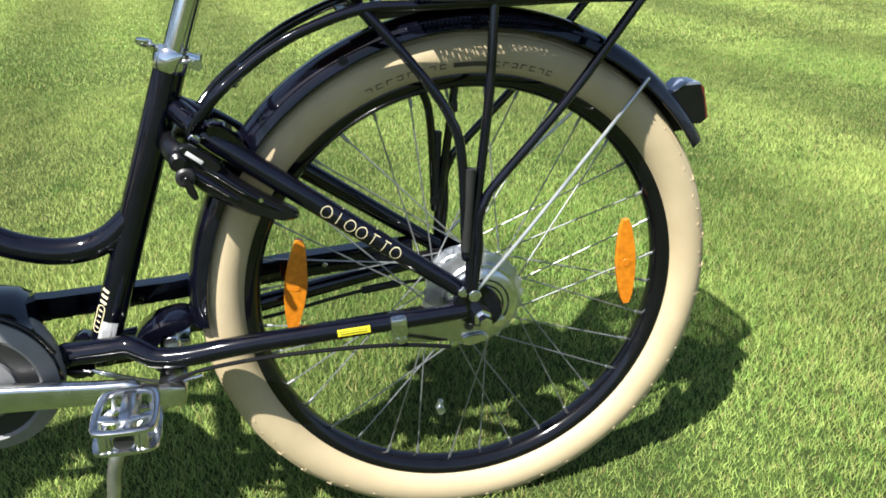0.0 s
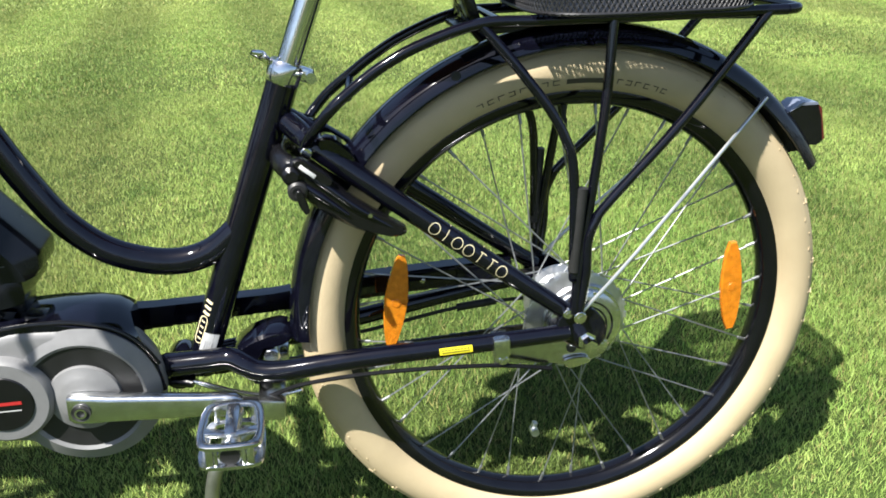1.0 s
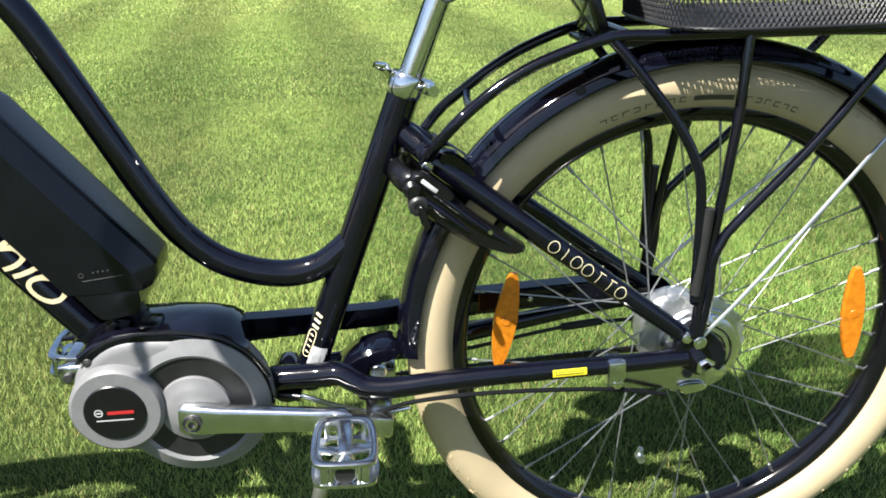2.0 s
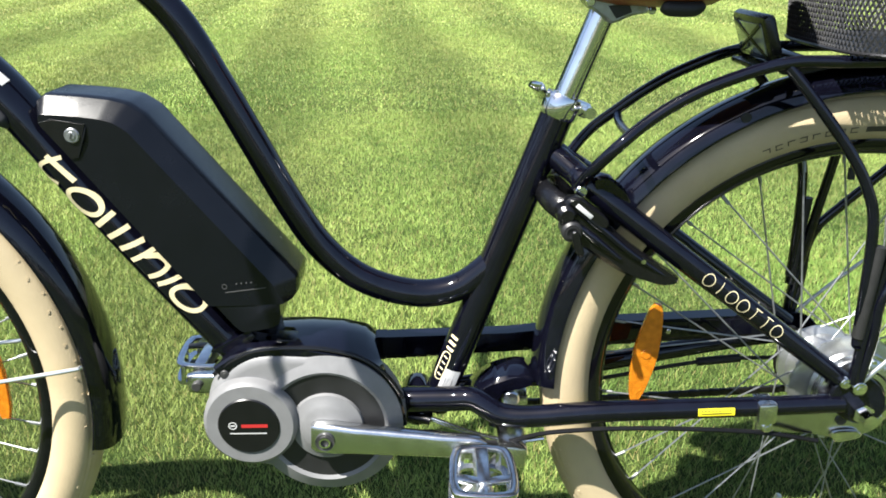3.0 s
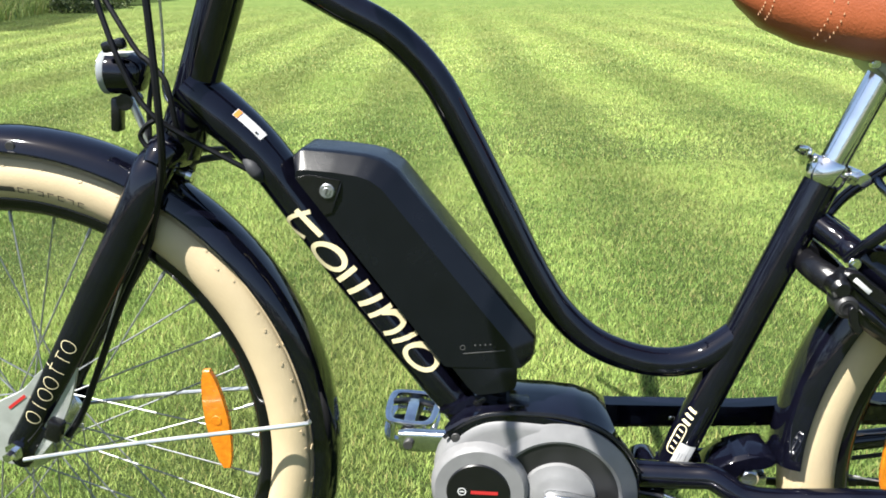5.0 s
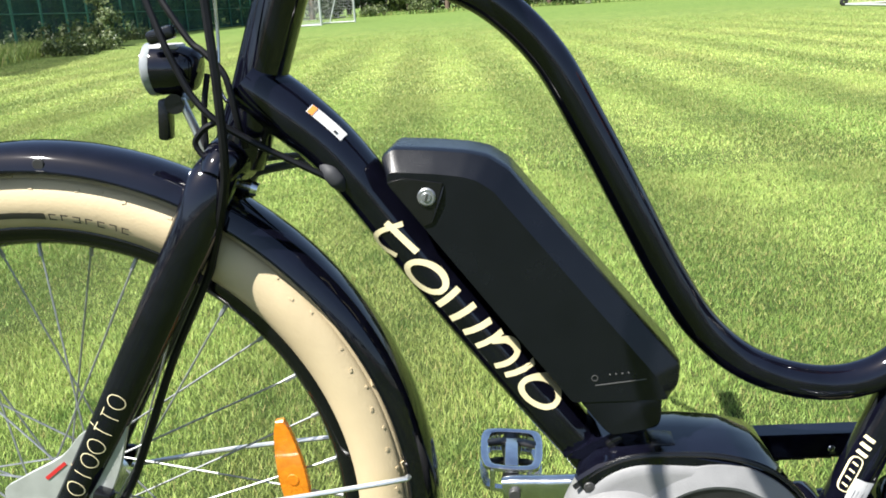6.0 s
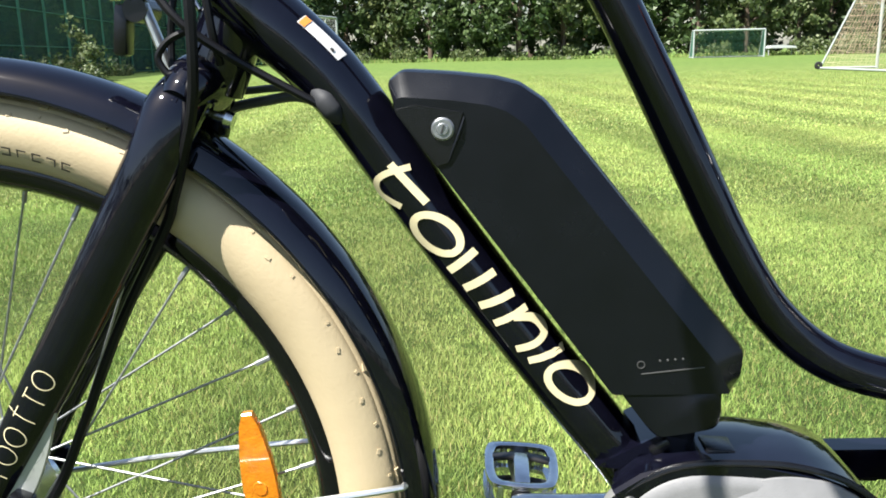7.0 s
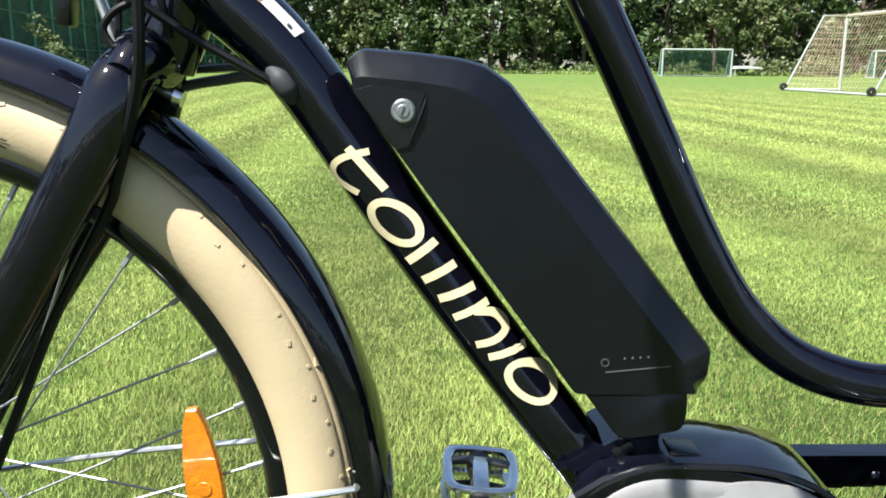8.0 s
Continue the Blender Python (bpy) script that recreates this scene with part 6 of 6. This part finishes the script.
sh = [build_shrub(201, 1.0, 0.9, LEAF_PALE, "pale low shrub in long grass at the hedge"), build_shrub(202, 0.8, 1.9, LEAF_PALE, "tall weedy shrub before the fence")]
srng = random.Random(8)
for i, (x, y, k, sc) in enumerate([(-13.4, 24.5, 0, 0.8), (-14.6, 27.0, 1, 1.1), (-12.6, 21.5, 0, 0.7), (-16.6, 31.5, 0, 0.8), (-17.4, 36.0, 0, 0.7), (-16.4, 26.0, 0, 1.0), (-3.0, 68.5, 0, 1.3), (0.5, 68.8, 0, 1.2), (4.5, 68.4, 0, 1.5),
                                    (9.0, 69.0, 0, 1.2), (16.5, 68.6, 0, 1.2), (24.0, 68.0, 0, 1.8), (27.0, 67.5, 0, 2.0), (-8.0, 68.5, 0, 1.3), (32.0, 68.0, 0, 1.6), (-12.0, 68.2, 0, 1.2)]):
    m = pose(x, y, -0.05, 0, 0, srng.uniform(0, 360)) @ Matrix.Scale(sc, 4)
    if i < 2:
        sh[k].matrix_world = m
    else:
        copy_thing(sh[k], m).scale = (sc, sc, sc)


def build_goal(a, b, h, top_depth, depth, mesh_size, net_mat, label, wheel=False, r=0.05, twine=0.0036):
    """A football goal from post foot a to post foot b; its net hangs back to the left of the way from a to b."""
    a, b = Vector((*a, 0)), Vector((*b, 0))
    along = (b - a).normalized()
    back = Vector((-along.y, along.x, 0))
    up = Vector((0, 0, 1))
    root = tagged(new("football_goal"), label, "goal", "football goals")
    root.matrix_world = Matrix.Translation(a)

    def bar(nm, p, q, rr=r):
        part(nm, sweep([p - a, q - a], rr, 10, 1), GOAL_WHITE, root, lift=False)
    bar("post", a, a + up * h)
    bar("post", b, b + up * h)
    bar("crossbar", a + up * h, b + up * h)
    for p in (a, b):
        bar("top_stay", p + up * h, p + up * h + back * top_depth, r * 0.6)
        bar("back_stay", p + up * h + back * top_depth, p + back * depth + up * 0.04, r * 0.6)
        bar("foot_bar", p + up * 0.04, p + back * depth + up * 0.04, r * 0.7)
        if wheel:
            c = p + back * (depth + 0.05) - a
            part("wheel", lathe([(0.03, -0.04), (0.10, -0.04), (0.115, -0.02), (0.115, 0.02), (0.10, 0.04), (0.03, 0.04)], c.x, c.y, c.z + 0.115, 24), RUBBER, root, lift=False)
    bar("back_bar", a + back * depth + up * 0.04, b + back * depth + up * 0.04, r * 0.7)
    # net: sides, back and top as thin strands
    verts, faces = [], []

    def strand(p, q, w=twine):
        t = (q - p)
        if t.length < 1e-4:
            return
        t.normalize()
        s = t.orthogonal().normalized() * w
        u = t.cross(s)
        i = len(verts)
        for v in (p, q):
            for k in range(3):
                an = 2.094 * k
                verts.append(tuple(v - a + s * math.cos(an) + u * math.sin(an)))
        for k in range(3):
            faces.append((i + k, i + (k + 1) % 3, i + 3 + (k + 1) % 3, i + 3 + k))

    def sheet(p00, p10, p01, p11, nu, nv, sag=0.0):
        def at(u, v):
            base = p00.lerp(p10, u).lerp(p01.lerp(p11, u), v)
            return base - up * sag * math.sin(math.pi * u) * math.sin(math.pi * v)
        for i in range(nu + 1):
            for j in range(nv):
                strand(at(i / nu, j / nv), at(i / nu, (j + 1) / nv))
        for j in range(nv + 1):
            for i in range(nu):
                strand(at(i / nu, j / nv), at((i + 1) / nu, j / nv))
    nw, nh = int((b - a).length / mesh_size), int(h / mesh_size)
    t0, t1 = a + up * h + back * top_depth, b + up * h + back * top_depth
    f0, f1 = a + back * depth + up * 0.04, b + back * depth + up * 0.04
    sheet(f0, f1, t0, t1, nw, nh, 0.10)
    sheet(t0, t1, a + up * h, b + up * h, nw, max(2, int(top_depth / mesh_size)), 0.08)
    for p in (a, b):
        sheet(p + up * 0.04, p + back * depth + up * 0.04, p + up * h, p + up * h + back * top_depth, max(3, int(depth / mesh_size)), nh)
    me = bpy.data.meshes.new("net")
    me.from_pydata(verts, [], faces)
    me.materials.append(net_mat)
    ob = new("net", me)
    ob.parent = root
    tagged(ob, kind="stuff")
    return root


build_goal((10.8, 20.6), (10.5, 25.6), 2.19, 0.70, 1.68, 0.16, NET_ORANGE, "white portable football goal with a pale orange net", True, 0.045)
build_goal((12.9, 60.0), (17.7, 60.0), 1.85, 0.6, 1.2, 0.085, NET_GREEN, "small white football goal with a green net before the trees", False, 0.06, 0.011)
build_goal((27.6, 60.0), (32.4, 60.0), 1.85, 0.6, 1.2, 0.085, NET_GREEN, "small white goal with green net at the field's far side", False, 0.06, 0.011)
build_goal((-10.4, 42.2), (-9.6, 47.2), 2.70, 0.6, 1.5, 0.14, NET, "white football goal beside the green fence", False, 0.06)

# low white cover by the trees
bm = loft([[(20.0, y, 0.55), (22.0, y, 0.55), (21.9, y, 0.70), (20.9, y, 0.78), (20.1, y, 0.74)] for y in (66.2, 67.4)])
wc = part("cover", bm, NET, None, lift=False)
tagged(wc, "white cover over a low frame before the trees", "cover")
for x in (20.1, 21.8):
    part("leg", sweep([(x, 66.8, 0), (x, 66.8, 0.57)], 0.04, 8, 1), GOAL_WHITE, wc, lift=False)


def build_fence():
    """A tall green ball fence: posts, rails and a dark screen of fine netting."""
    root = tagged(new("fence"), "tall dark green ball fence with slim posts and netting", "fence", kind="structure")
    line = [(-11.5, 12.0), (-15.9, 24.5), (-19.2, 42.0), (-19.6, 56.0), (-20.0, 69.0)]
    pts = []
    for (x0, y0), (x1, y1) in zip(line, line[1:]):
        n = max(1, round(math.hypot(x1 - x0, y1 - y0) / 2.6))
        pts += [(x0 + (x1 - x0) * k / n, y0 + (y1 - y0) * k / n) for k in range(n)]
    pts.append(line[-1])
    post = material("green_post_paint", (0.03, 0.13, 0.09), 0.45, vary=0.2, scale=3)
    for x, y in pts:
        part("post", sweep([(x, y, -0.1), (x, y, 4.6)], 0.045, 8, 1), post, root, lift=False)
    for z in (0.1, 1.2, 2.4, 3.6, 4.55):
        for p, q in zip(pts, pts[1:]):
            part("rail", sweep([(*p, z), (*q, z)], 0.016, 6, 1), post, root, lift=False)
    for p, q in zip(pts, pts[1:]):
        d = Vector((q[0] - p[0], q[1] - p[1], 0)).normalized()
        nrm = Vector((d.y, -d.x, 0)) * -0.06
        bm = bmesh.new()
        loft([[Vector((*p, z)) + nrm, Vector((*q, z)) + nrm, Vector((*q, z)) + nrm * 1.3, Vector((*p, z)) + nrm * 1.3] for z in (0.02, 4.5)], bm)
        part("screen", bm, FENCE_GREEN, root, "dark green windbreak netting", lift=False, smooth=False)
    return root


build_fence()

# long grass along the foot of the hedges
build_grass("tall_grass", -17.0, -11.5, 14.0, 34.0, 160, 0.42, 0.020, 31, lambda x, y: np.abs(x + 11.5 + 0.343 * (y - 12.0)) < 1.3)
build_grass("tall_grass", -14.0, 40.0, 67.0, 69.5, 60, 0.34, 0.040, 32)
